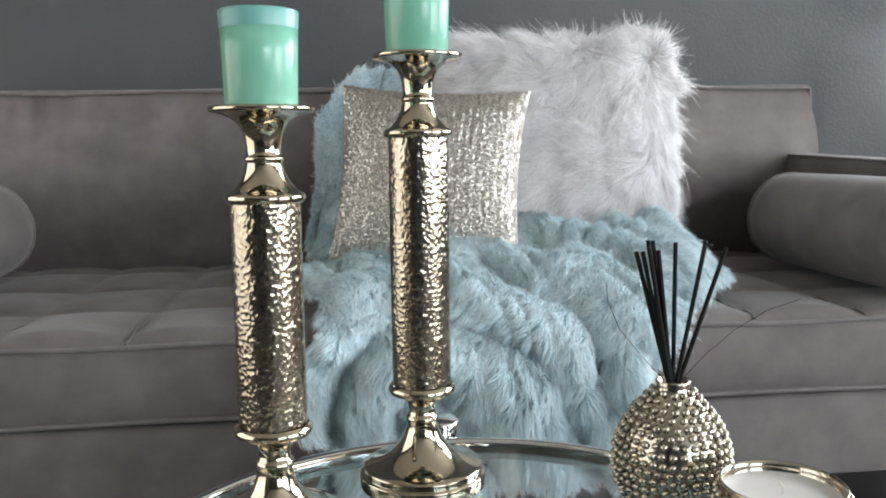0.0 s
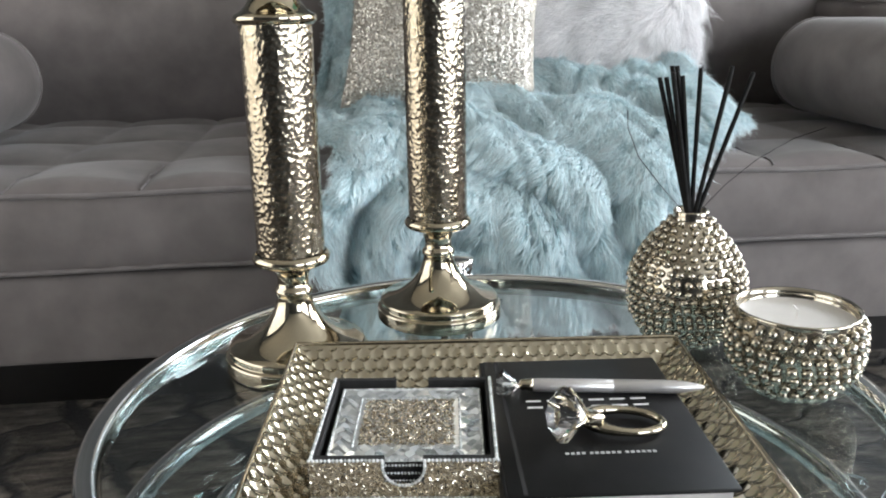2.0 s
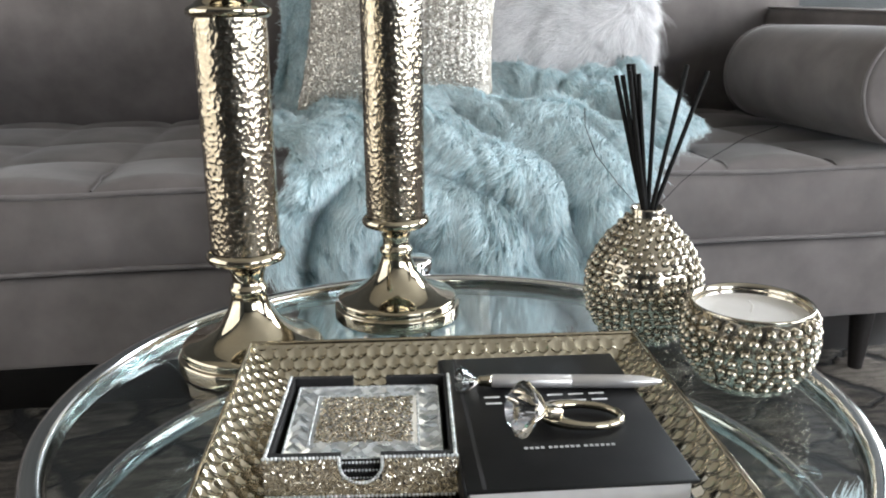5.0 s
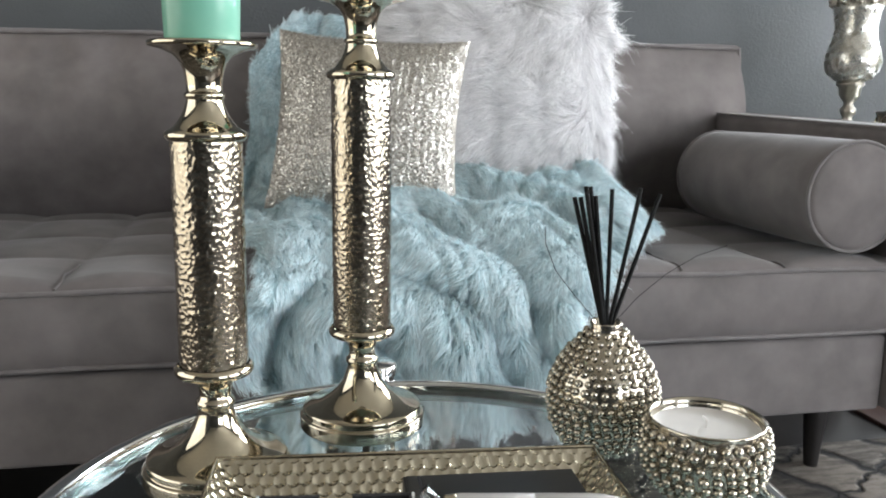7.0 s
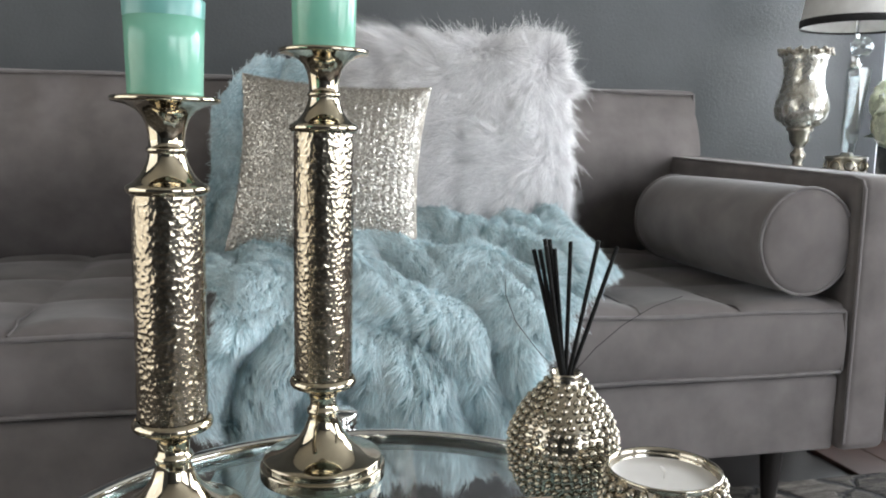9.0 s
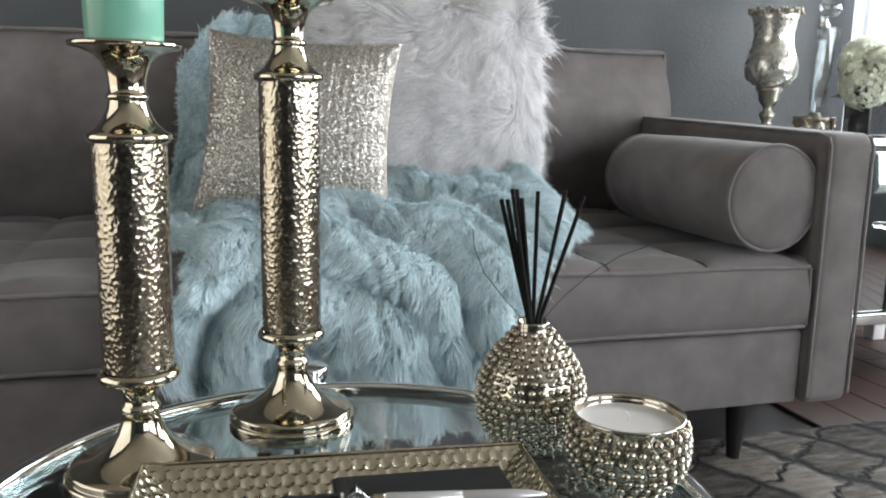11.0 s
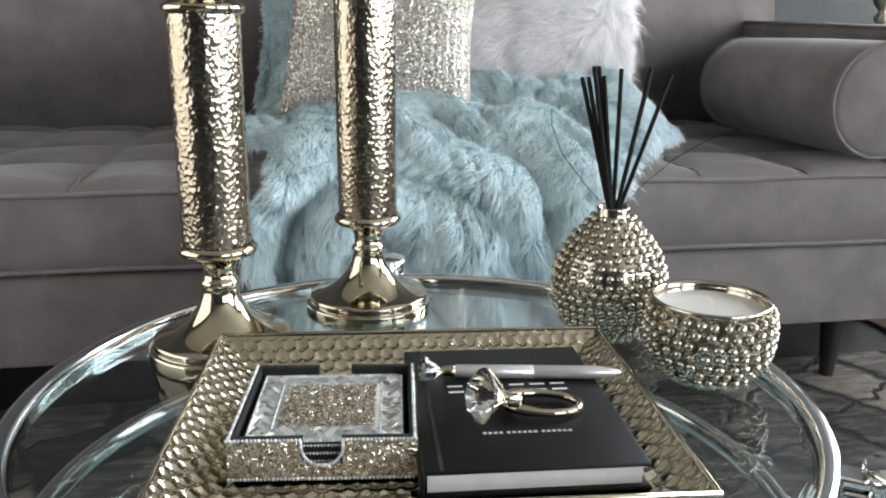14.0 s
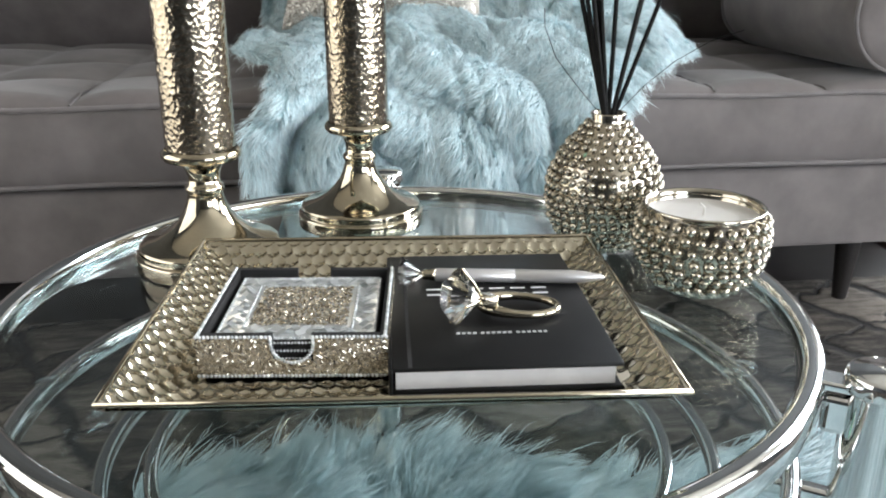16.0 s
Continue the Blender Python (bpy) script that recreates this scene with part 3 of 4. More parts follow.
def bolster(m, label):
    b = root("bolster", m, label, "bolster", "bolsters on the sofa")
    prof = [(0.0, -0.004), (0.05, -0.003), (0.086, 0.002), (0.096, 0.006), (0.099, 0.012)]
    prof += [(0.1005 + 0.002 * math.sin(math.pi * k / 12), 0.012 + 0.466 * k / 12) for k in range(1, 12)]
    prof += [(0.099, 0.478), (0.096, 0.484), (0.086, 0.488), (0.05, 0.493), (0.0, 0.494)]
    cover = lathe("cover", prof, VELVET, b, n=72)
    for z in (0.007, 0.483):
        tube("piping", circle(0, 0, z, 0.0985, 60), 0.0034, PIPING, cover, n=8, closed=True)
    return b


# axis runs from front to back
bolster(pose(0.924, 1.374, 0.5415, -90, 0, 0.0), "round grey velvet bolster cushion lying along the sofa arm")
bolster(pose(-0.826, 1.44, 0.5445, -90, 0, 0.0), "round grey velvet bolster cushion lying along the sofa arm")


# ---- throw, pillows ----
def interp_path(pts, s):
    p = np.array(pts, float)
    d = np.r_[0, np.cumsum(np.hypot(*np.diff(p[:, :2], axis=0).T))]
    d /= d[-1]
    return [np.interp(s, d, p[:, k]) for k in range(p.shape[1])]


def sheet_fur(name, X, Y, Z, count, length, width, backing, fibre, thing, flow, droop, seed, clump=0.05, side=1.0, spray=0.0, swirl=1.1, stray=0.5, tufty=0.45, curl=0.3, lock=0.0, pull=0.0):
    """A backing sheet with its fibres. X, Y, Z: grids; flow: (du, dv) lie of the fur on the grid."""
    nv, nu = X.shape
    P = np.stack([X, Y, Z], -1)
    du, dv = np.gradient(P, axis=1), np.gradient(P, axis=0)
    N = np.cross(du, dv)
    N *= side / (np.linalg.norm(N, axis=-1)[..., None] + 1e-12)
    sheet = raw("backing", P.reshape(-1, 3), grid_faces(nu, nv), backing, thing)
    rng = np.random.RandomState(seed)
    area = np.linalg.norm(np.cross(du, dv), axis=-1)[:-1, :-1].ravel()
    cell = rng.choice(area.size, count, p=area / area.sum())
    j, i = cell // (nu - 1), cell % (nu - 1)
    a, b = rng.rand(count)[:, None], rng.rand(count)[:, None]

    def at(A):
        return (A[j, i] * (1 - a) + A[j, i + 1] * a) * (1 - b) + (A[j + 1, i] * (1 - a) + A[j + 1, i + 1] * a) * b

    roots, nor, tu, tv = at(P), at(N), at(du), at(dv)
    tu /= np.linalg.norm(tu, axis=1)[:, None] + 1e-9
    tv /= np.linalg.norm(tv, axis=1)[:, None] + 1e-9
    gx, gy = (i + a[:, 0]) / nu, (j + b[:, 0]) / nv
    ang = swirl * soft_noise(gx, gy, 0.21, seed) + 0.7 * soft_noise(gx, gy, clump, seed + 1) + stray * (rng.rand(count) - 0.5)
    fu, fv = flow
    d = tu * (fu * np.cos(ang) - fv * np.sin(ang))[:, None] + tv * (fu * np.sin(ang) + fv * np.cos(ang))[:, None]
    if spray:
        ou, ov = 2 * gx - 1, 2 * gy - 1
        rim_ = (np.maximum(np.abs(ou), np.abs(ov)) ** 4 * spray)[:, None]
        d = d + rim_ * (tu * ou[:, None] + tv * ov[:, None])
        d /= np.linalg.norm(d, axis=1)[:, None]
    tuft = 0.78 + tufty * soft_noise(gx, gy, clump * 0.6, seed + 2)
    locks = None
    if lock:
        wx = roots + 0.6 * lock * np.stack([soft_noise(gx, gy, 0.021, seed + 5), soft_noise(gx, gy, 0.017, seed + 6), soft_noise(gx, gy, 0.019, seed + 7)], 1)
        key = np.floor(wx / lock).astype(int)
        _, locks = np.unique(key, axis=0, return_inverse=True)
        locks = locks.ravel()
        lean = rng.rand(locks.max() + 1) - 0.5
        lift = 0.7 + 0.7 * rng.rand(locks.max() + 1)
        tuft = tuft * lift[locks]
        d = d + 0.9 * lean[locks][:, None] * np.cross(nor, d)
    strands("fur", roots + nor * 0.001, d, nor, length * tuft * (1 + 0.7 * (rng.rand(count) > 0.95)), width, fibre, thing, droop, seed=seed, curl=curl, locks=locks, pull=pull)
    return sheet


S, W = np.meshgrid(np.linspace(0, 1, 260), np.linspace(0, 1, 190), indexing="ij")
ly, lz, lx0, lx1 = interp_path([(2.035, 0.885, -0.07, 0.50), (2.012, 0.80, -0.11, 0.52), (1.985, 0.65, -0.15, 0.55), (1.955, 0.51, -0.155, 0.58), (1.90, 0.462, -0.15, 0.61),
                                (1.75, 0.458, -0.15, 0.645), (1.60, 0.455, -0.16, 0.635), (1.50, 0.452, -0.155, 0.600), (1.42, 0.450, -0.15, 0.53), (1.352, 0.438, -0.145, 0.42), (1.330, 0.40, -0.14, 0.375),
                                (1.322, 0.32, -0.14, 0.355), (1.318, 0.20, -0.13, 0.33)], S)
tx = lx0 + 0.034 * soft_noise(S, 0 * S, 0.05, 15) * (1 - W) + (lx1 - lx0) * W + 0.014 * np.sin(S * 40) * (W > 0.97)
# folds run slantwise over the seat from where the small pillow pins the throw
reach = (1.80 - ly) + np.clip(0.44 - lz, 0, 1)
phase = (0.92 * reach * np.clip((tx + 0.20) / 0.22, 0.25, 1) - tx) / 0.185 + 0.85 * soft_noise(tx, reach, 0.19, 11)
ridge = np.abs(np.sin(np.pi * phase)) ** 0.9
grow = np.clip(np.hypot(tx + 0.13, reach + 0.10) / 0.42, 0.3, 1) * (0.8 + 0.35 * soft_noise(tx, reach, 0.13, 19))
wrinkle = np.abs(np.sin(np.pi * ((0.7 * reach - 1.2 * tx) / 0.085 + 1.4 * soft_noise(tx, reach, 0.12, 13)))) * (0.5 + 0.5 * soft_noise(tx, reach, 0.09, 14))
hang = np.clip((S - 0.72) / 0.1, 0, 1)
back_part = 1 - np.clip((S - 0.28) / 0.08, 0, 1)
flatp = np.clip((S - 0.36) / 0.06, 0, 1) * (1 - hang) * (1 - 0.85 * W ** 12) * (1 - 0.6 * (1 - W) ** 9)
lobes = np.abs(np.sin(np.pi * (tx * 7.0 + 2.5 * S + 0.6 * soft_noise(tx, S, 0.1, 17))))
ty = ly - hang * (0.105 * ridge * grow + 0.036 * wrinkle) - 0.012 * hang - back_part * (0.030 * lobes + 0.022 * np.abs(soft_noise(tx, S, 0.05, 18)))
tz = lz + flatp * (0.085 * ridge * grow + 0.036 * wrinkle) + 0.050 * flatp * np.clip((ly - 1.55) / 0.3, 0, 1) * (1 + 0.7 * W ** 4)
throw = root("fur_throw", pose(0, 0, 0), "pale teal faux-fur throw draped over the sofa back and seat", "throw")
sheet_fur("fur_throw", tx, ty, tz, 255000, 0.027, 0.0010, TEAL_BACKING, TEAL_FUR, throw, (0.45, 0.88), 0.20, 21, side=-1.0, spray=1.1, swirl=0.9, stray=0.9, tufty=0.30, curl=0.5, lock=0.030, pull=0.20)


def pillow_grid(w, h, t, n=60, pinch=0.05):
    u, v = np.meshgrid(np.linspace(-1, 1, n), np.linspace(-1, 1, n))
    x = w / 2 * u * (1 - pinch * (1 - v ** 2))
    y = h / 2 * v * (1 - pinch * (1 - u ** 2))
    z = t / 2 * (np.clip((1 - u ** 2) * (1 - v ** 2), 0, 1) ** 0.42)
    return u, v, x, y, z


# white long-haired pillow, its face towards local +z
white = root("shaggy_pillow", pose(0.385, 1.845, 0.705, 74, 0, -7), "large white shaggy faux-fur pillow leaning on the sofa back", "pillow")
_, _, px, py, pz = pillow_grid(0.465, 0.45, 0.17, 60, 0.03)
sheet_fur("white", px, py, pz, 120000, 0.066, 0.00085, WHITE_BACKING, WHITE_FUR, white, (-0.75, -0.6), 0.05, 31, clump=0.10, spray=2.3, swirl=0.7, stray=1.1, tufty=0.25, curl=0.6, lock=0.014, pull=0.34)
raw("back_cover", np.stack([px, py, -pz * 0.9 - 0.001], -1).reshape(-1, 3), grid_faces(60, 60, flip=True), WHITE_BACKING, white)

# sequin pillow
seq = root("sequin_pillow", pose(0.082, 1.655, 0.655, 76, 3, -13), "small champagne sequin pillow with ribbed sparkling stripes", "pillow")
_, _, px, py, pz = pillow_grid(0.362, 0.342, 0.13, 60, 0.085)
raw("cover", np.stack([px, py, pz], -1).reshape(-1, 3), grid_faces(60, 60), SILVER_CLOTH, seq)
raw("back_cover", np.stack([px, py, -pz - 0.001], -1).reshape(-1, 3), grid_faces(60, 60, flip=True), SILVER_CLOTH, seq)


def on_pillow(w, h, t, pinch, uu, vv):
    x = w / 2 * uu * (1 - pinch * (1 - vv ** 2))
    y = h / 2 * vv * (1 - pinch * (1 - uu ** 2))
    z = t / 2 * (np.clip((1 - uu ** 2) * (1 - vv ** 2), 0, 1) ** 0.42)
    return np.stack([x, y, z], -1)


uu, vv = np.meshgrid(np.linspace(-0.985, 0.985, 132), np.linspace(-0.985, 0.985, 150))
uu, vv = uu.ravel(), vv.ravel()
rng = np.random.RandomState(7)
uu = uu + (rng.rand(uu.size) - 0.5) * 0.006
vv = vv + (rng.rand(uu.size) - 0.5) * 0.012
c0 = on_pillow(0.362, 0.342, 0.13, 0.085, uu, vv)
ribs = np.clip((uu - 0.15) / 0.2, 0, 1) * np.sin(uu * 78)
cu_ = on_pillow(0.362, 0.342, 0.13, 0.085, np.clip(uu + 0.01, -1, 1), vv) - c0
cv_ = on_pillow(0.362, 0.342, 0.13, 0.085, uu, np.clip(vv + 0.01, -1, 1)) - c0
nn = np.cross(cu_, cv_)
nn /= np.linalg.norm(nn, axis=1)[:, None] + 1e-12
nn[:, 0] += 0.13 * ribs
c0 = c0 + nn * (0.0007 * (1 + ribs[:, None]))
chips("sequin_coat", c0, nn, 0.00145, 0.8, SEQUIN, seq, 9, sides=5)


# ---- glass table ----
TC, TR, TZ = (0.012, 0.695), 0.2965, 0.377
table = root("coffee_table", pose(TC[0], TC[1], 0), "round two-tier glass and chrome coffee table on a rug", "coffee table")


def band_ring(name, r, z, half_w, half_h, material, parent, at=(0, 0)):
    """A ring of rounded upright section."""
    prof = [(r + half_w * math.copysign(abs(math.cos(t)) ** 0.6, math.cos(t)), z + half_h * math.copysign(abs(math.sin(t)) ** 0.6, math.sin(t))) for t in np.linspace(0, 2 * math.pi, 25)]
    ob = lathe(name, prof, material, parent, n=160)
    ob.location = (at[0], at[1], 0)
    return ob


band_ring("top_ring", TR, TZ - 0.004, 0.0078, 0.0115, CHROME, table)


def disc(name, r, z0, z1, material, parent, n=128):
    prof = [(0.0001, z0), (r, z0), (r, z1), (0.0001, z1)]
    a = np.linspace(0, 2 * np.pi, n, endpoint=False)
    v = [(q * math.cos(t), q * math.sin(t), z) for q, z in prof for t in a]
    return raw(name, v, grid_faces(n, 4, True), material, parent, smooth=False)


disc("glass_top", TR - 0.0095, TZ - 0.008, TZ, TABLE_GLASS, table)
lathe("glass_edge", [(TR - 0.0093, TZ - 0.0082), (TR - 0.0093, TZ - 0.0002)], EDGE_GLASS, table, n=128)
SH = 0.300
band_ring("middle_ring", 0.284, SH, 0.0065, 0.0085, CHROME, table, (-0.006, -0.028))
disc("middle_glass", 0.2772, SH - 0.003, SH + 0.004, TABLE_GLASS, table).location = (-0.006, -0.028, 0)
LZ = 0.215
for name, r in (("lower_ring", 0.268), ("inner_ring", 0.228)):
    band_ring(name, r, LZ, 0.006, 0.007, CHROME, table, (0.012, 0.062))
disc("lower_glass", 0.2225, LZ - 0.003, LZ + 0.003, TABLE_GLASS, table).location = (0.012, 0.062, 0)
PR = 0.335
for ang in (88, 210, -35):
    c, s = math.cos(radians(ang)), math.sin(radians(ang))
    x, y = PR * c, PR * s
    lathe_prof = [(0.0, 0.013), (0.019, 0.013), (0.0215, 0.016), (0.0205, 0.02), (0.0198, 0.03), (0.0198, 0.3800), (0.0203, 0.3806), (0.0218, 0.3812), (0.0222, 0.3830), (0.0222, 0.3900), (0.0217, 0.3925), (0.0200, 0.3945), (0.0188, 0.3942), (0.0180, 0.3948), (0.0, 0.3954)]
    post = lathe("post", lathe_prof, CHROME, table, n=40)
    post.location = (x, y, 0)
    b = part("bracket", box_bm(0.034, 0.020, 0.006, 0.002), CHROME, table, smooth=False)
    b.matrix_basis = pose((TR + PR) / 2 * c, (TR + PR) / 2 * s, TZ + 0.004, 0, 0, ang)
    b = part("bracket", box_bm(0.024, 0.020, 0.026, 0.004), CHROME, table, smooth=False)
    b.matrix_basis = pose((TR + PR) / 2 * c, (TR + PR) / 2 * s, TZ - 0.015, 0, 0, ang)
    b = part("bracket", box_bm(0.060, 0.011, 0.012, 0.003), CHROME, table, smooth=False)
    b.matrix_basis = pose((PR - 0.034) * c, (PR - 0.034) * s, SH - 0.002 if ang != 88 else LZ, 0, 0, ang)
for ang in (30, 80, 150, 200, 270, 330):
    c, s = math.cos(radians(ang)), math.sin(radians(ang))
    p = lathe("glass_pad", [(0.0, 0.0), (0.008, 0.0), (0.0085, -0.002), (0.006, -0.005), (0.0, -0.005)], PANE_GLASS, table, n=20)
    p.location = (0.255 * c, 0.255 * s, TZ - 0.0085)


# ---- candlesticks ----
def candlestick(x, y, turn, column, label):
    """A polished foot, a hammered column and a flared cup with a wide drip plate."""
    st = root("candlestick", pose(x, y, TZ, 0, 0, turn), label, "candlestick", "pair of candlesticks")
    foot = [(0.0, 0.0), (0.0605, 0.0), (0.0618, 0.0008), (0.0621, 0.0018), (0.0621, 0.0100), (0.0618, 0.0112), (0.0610, 0.0119), (0.0592, 0.0121), (0.0588, 0.0123), (0.0587, 0.0130), (0.0588, 0.0165), (0.0584, 0.0178), (0.0572, 0.0186), (0.0520, 0.0197), (0.0450, 0.0218), (0.0380, 0.0250),
            (0.0310, 0.0295), (0.0250, 0.0348), (0.0195, 0.0418), (0.0162, 0.0490), (0.0145, 0.0550), (0.0148, 0.0562), (0.0160, 0.0580), (0.0163, 0.0600), (0.0155, 0.0620), (0.0136, 0.0632),
            (0.0130, 0.0670), (0.0138, 0.0720), (0.0162, 0.0765), (0.0205, 0.0795), (0.0270, 0.0810), (0.0310, 0.0825), (0.0328, 0.0850), (0.0328, 0.0875), (0.0312, 0.0895), (0.0296, 0.0905)]
    lathe("foot", [(r, z * 1.122) for r, z in foot], NICKEL, st, n=80)
    z0, R = 0.1010, 0.0290
    nu, nv = 270, int(column / 0.00078)
    a, z = np.meshgrid(np.linspace(0, 2 * np.pi, nu, endpoint=False), np.linspace(0, column, nv))
    px = a * R
    d = np.minimum(cells(px, z * 0.9, 0.0048, 0.85, 3), cells(px - 2 * np.pi * R, z * 0.9, 0.0048, 0.85, 3))
    rr = R - 0.00080 * np.clip(1 - (d / 0.74) ** 2, 0, 1)
    raw("hammered_column", np.stack([rr * np.cos(a), rr * np.sin(a), z0 + z], -1).reshape(-1, 3), grid_faces(nu, nv, True), HAMMERED, st, "hammered nickel column")
    t = z0 + column
    cup = [(0.0296, -0.0005), (0.0312, 0.0005), (0.0328, 0.0025), (0.0328, 0.0050), (0.0318, 0.0068), (0.0290, 0.0082), (0.0262, 0.0100), (0.0225, 0.0138), (0.0190, 0.0190), (0.0162, 0.0250),
           (0.0146, 0.0310), (0.0144, 0.0325), (0.0158, 0.0338), (0.0161, 0.0352), (0.0155, 0.0368), (0.0140, 0.0378), (0.0140, 0.0430), (0.0148, 0.0500), (0.0162, 0.0560), (0.0190, 0.0620),
           (0.0240, 0.0670), (0.0320, 0.0705), (0.0400, 0.0722), (0.0418, 0.0728), (0.0424, 0.0742), (0.0420, 0.0762), (0.0405, 0.0768), (0.0340, 0.0762), (0.0, 0.0762)]
    lathe("drip_cup", [(r, t + z) for r, z in cup], NICKEL, st, n=80)
    top = TZ + t + 0.0765
    c = root("pillar_candle", pose(x, y, top, 0, 0, turn), "mint green pillar candle with a thin teal rim on a candlestick", "candle", "pair of candles")
    wax = lathe("wax", [(0.0, 0.0005), (0.0280, 0.0005), (0.0289, 0.0020), (0.0300, 0.040), (0.0308, 0.0605), (0.0286, 0.0605), (0.020, 0.0600), (0.0, 0.0595)], MINT_WAX, c, "mint green wax body")
    lathe("rim", [(0.0308, 0.0606), (0.0315, 0.0735), (0.0310, 0.0746), (0.0300, 0.0740), (0.0290, 0.0606)], TEAL_WALL, c, "thin teal translucent wax rim")
    tube("wick", [(0, 0, 0.0600), (0.0004, 0, 0.066), (0.0012, 0.0004, 0.071)], 0.0009, BLACK_REED, wax, n=6)
    return st


candlestick(-0.145, 0.797, 20, 0.186, "shorter polished nickel candlestick with hammered column on the glass table")
candlestick(-0.010, 0.894, 75, 0.2385, "taller polished nickel candlestick with hammered column on the glass table")


# ---- studded vase and candle bowl ----
def studs(profile, rows, pitch, size, seed, parent, label):
    """Staggered rows of studs on a turned profile, given as r(z)."""
    c, rad, jig = [], [], random.Random(seed)
    for k, (r, z, nr, nz) in enumerate(rows):
        n = max(6, round(2 * math.pi * r / pitch))
        for i in range(n):
            a = 2 * math.pi * (i + 0.5 * (k % 2)) / n
            a += 0.12 * pitch / r * jig.uniform(-1, 1)
            c.append(((r + 0.0010 * nr) * math.cos(a), (r + 0.0010 * nr) * math.sin(a), z + 0.1 * pitch * jig.uniform(-1, 1)))
            rad.append(min(size, 0.84 * math.pi * r / n) * jig.uniform(0.86, 1.08))
    return beads("stud_relief", np.array(c), rad, BEADED, parent, label, nu=14, nv=9)


def along(profile, step):
    """Evenly spaced stations (r, z, nr, nz) on a profile."""
    p = np.array(profile)
    d = np.r_[0, np.cumsum(np.hypot(*np.diff(p, axis=0).T))]
    s = np.arange(step / 2, d[-1] + 0.35 * step, step)
    return [(np.interp(q, d, p[:, 0]), np.interp(q, d, p[:, 1]), 1.0, 0.0) for q in s]


vase = root("reed_diffuser_vase", pose(0.205, 0.795, TZ), "round silver studded vase holding black reeds", "vase")
vp = [(0.026, 0.002), (0.037, 0.011), (0.0462, 0.027), (0.0498, 0.047), (0.0487, 0.063), (0.0435, 0.078), (0.0360, 0.091), (0.0265, 0.102), (0.0190, 0.110), (0.0158, 0.115)]
lathe("body", [(0.0, 0.0), (0.024, 0.0)] + vp + [(0.0150, 0.118), (0.0158, 0.122), (0.0150, 0.1235), (0.0125, 0.122), (0.0115, 0.111), (0.0, 0.109)], BEADED, vase)
studs(vp, along(vp, 0.0078), 0.0086, 0.0037, 1, vase, "rows of round silver studs")
REEDS = [(-0.030, 0.001), (0.0262, 0.0), (-0.0195, 0.005), (-0.034, 0.006), (-0.026, -0.004), (-0.022, 0.010), (-0.017, -0.002), (0.001, 0.004), (0.024, -0.006), (0.0285, 0.006), (0.046, 0.0)]
reeds = []
for k, (ox, oy) in enumerate(REEDS):
    reed = tube("reed", [(-0.16 * ox, -0.3 * oy, 0.004), (0.13 * ox, 0.13 * oy, 0.122), (ox, oy, 0.241 - 0.10 * abs(ox) + 0.004 * (k % 3))], 0.0021, BLACK_REED, None, n=8)
    reed.matrix_world = pose(0.205, 0.795, TZ)
    tagged(reed, "thin black diffuser reed standing in the studded vase", "reed", "reeds in the vase")
for pts in ([(-0.008, 0, 0.122), (-0.030, 0.0, 0.146), (-0.050, 0.002, 0.171), (-0.060, 0.004, 0.196), (-0.061, 0.004, 0.211)], [(0.008, 0, 0.122), (0.03, 0.0, 0.145), (0.055, -0.002, 0.166), (0.085, -0.003, 0.183), (0.115, -0.003, 0.192)]):
    wisp = tube("wire_wisp", pts, 0.00032, BLACK_REED, None, n=5)
    wisp.matrix_world = pose(0.205, 0.795, TZ)
    tagged(wisp, "hair-thin dark curling fibre springing from the vase", "fibre", "fibres in the vase")

bowl = root("candle_bowl", pose(0.250, 0.687, TZ), "silver studded bowl holding a white wax candle", "candle")
bp = [(0.028, 0.003), (0.038, 0.012), (0.0465, 0.026), (0.0498, 0.040), (0.0488, 0.054), (0.0470, 0.065)]
lathe("bowl", [(0.0, 0.0), (0.028, 0.0)] + bp + [(0.0472, 0.0675), (0.0474, 0.0690), (0.0464, 0.0700), (0.0448, 0.0694), (0.0440, 0.065), (0.0435, 0.057), (0.0, 0.057)], BEADED, bowl)
studs(bp, along(bp, 0.0086), 0.0100, 0.0046, 2, bowl, "rows of round silver studs")
lathe("wax", [(0.0436, 0.0615), (0.0425, 0.0608), (0.03, 0.0604), (0.006, 0.0602), (0.0, 0.0600)], WHITE_WAX, bowl, "smooth white wax")
tube("wick", [(0.0, 0.0, 0.060), (0.001, 0.001, 0.066), (-0.003, 0.002, 0.070)], 0.0008, WHITE_WAX, bowl, n=6)

# ---- tray ----
TRAY = pose(0.001, 0.609, TZ + 0.0105, 0, 0, -5.2)
tray = root("serving_tray", TRAY, "rectangular hammered champagne-silver tray on the glass table", "tray")
nx, ny = 420, 340
gx, gy = np.meshgrid(np.linspace(-1, 1, nx), np.linspace(-1, 1, ny))
X, Y = gx * 0.1555, gy * 0.1280
din = np.minimum(0.1555 - np.abs(X), 0.1280 - np.abs(Y))
rim = np.clip(1 - din / 0.036, 0, 1)
Zt = 0.0035 + 0.021 * rim ** 1.15
dd = cells(X, Y, 0.0105, 0.15, 6)
Zt = Zt - 0.0024 * np.clip(1 - (dd / 0.56) ** 2, 0, 1) * np.clip(din / 0.004, 0, 1)
raw("dish", np.stack([X, Y, Zt], -1).reshape(-1, 3), grid_faces(nx, ny), TRAY_METAL, tray)
bottom = 0.0008 + 0.0205 * rim ** 1.15
sub = (slice(None, None, 10), slice(None, None, 10))
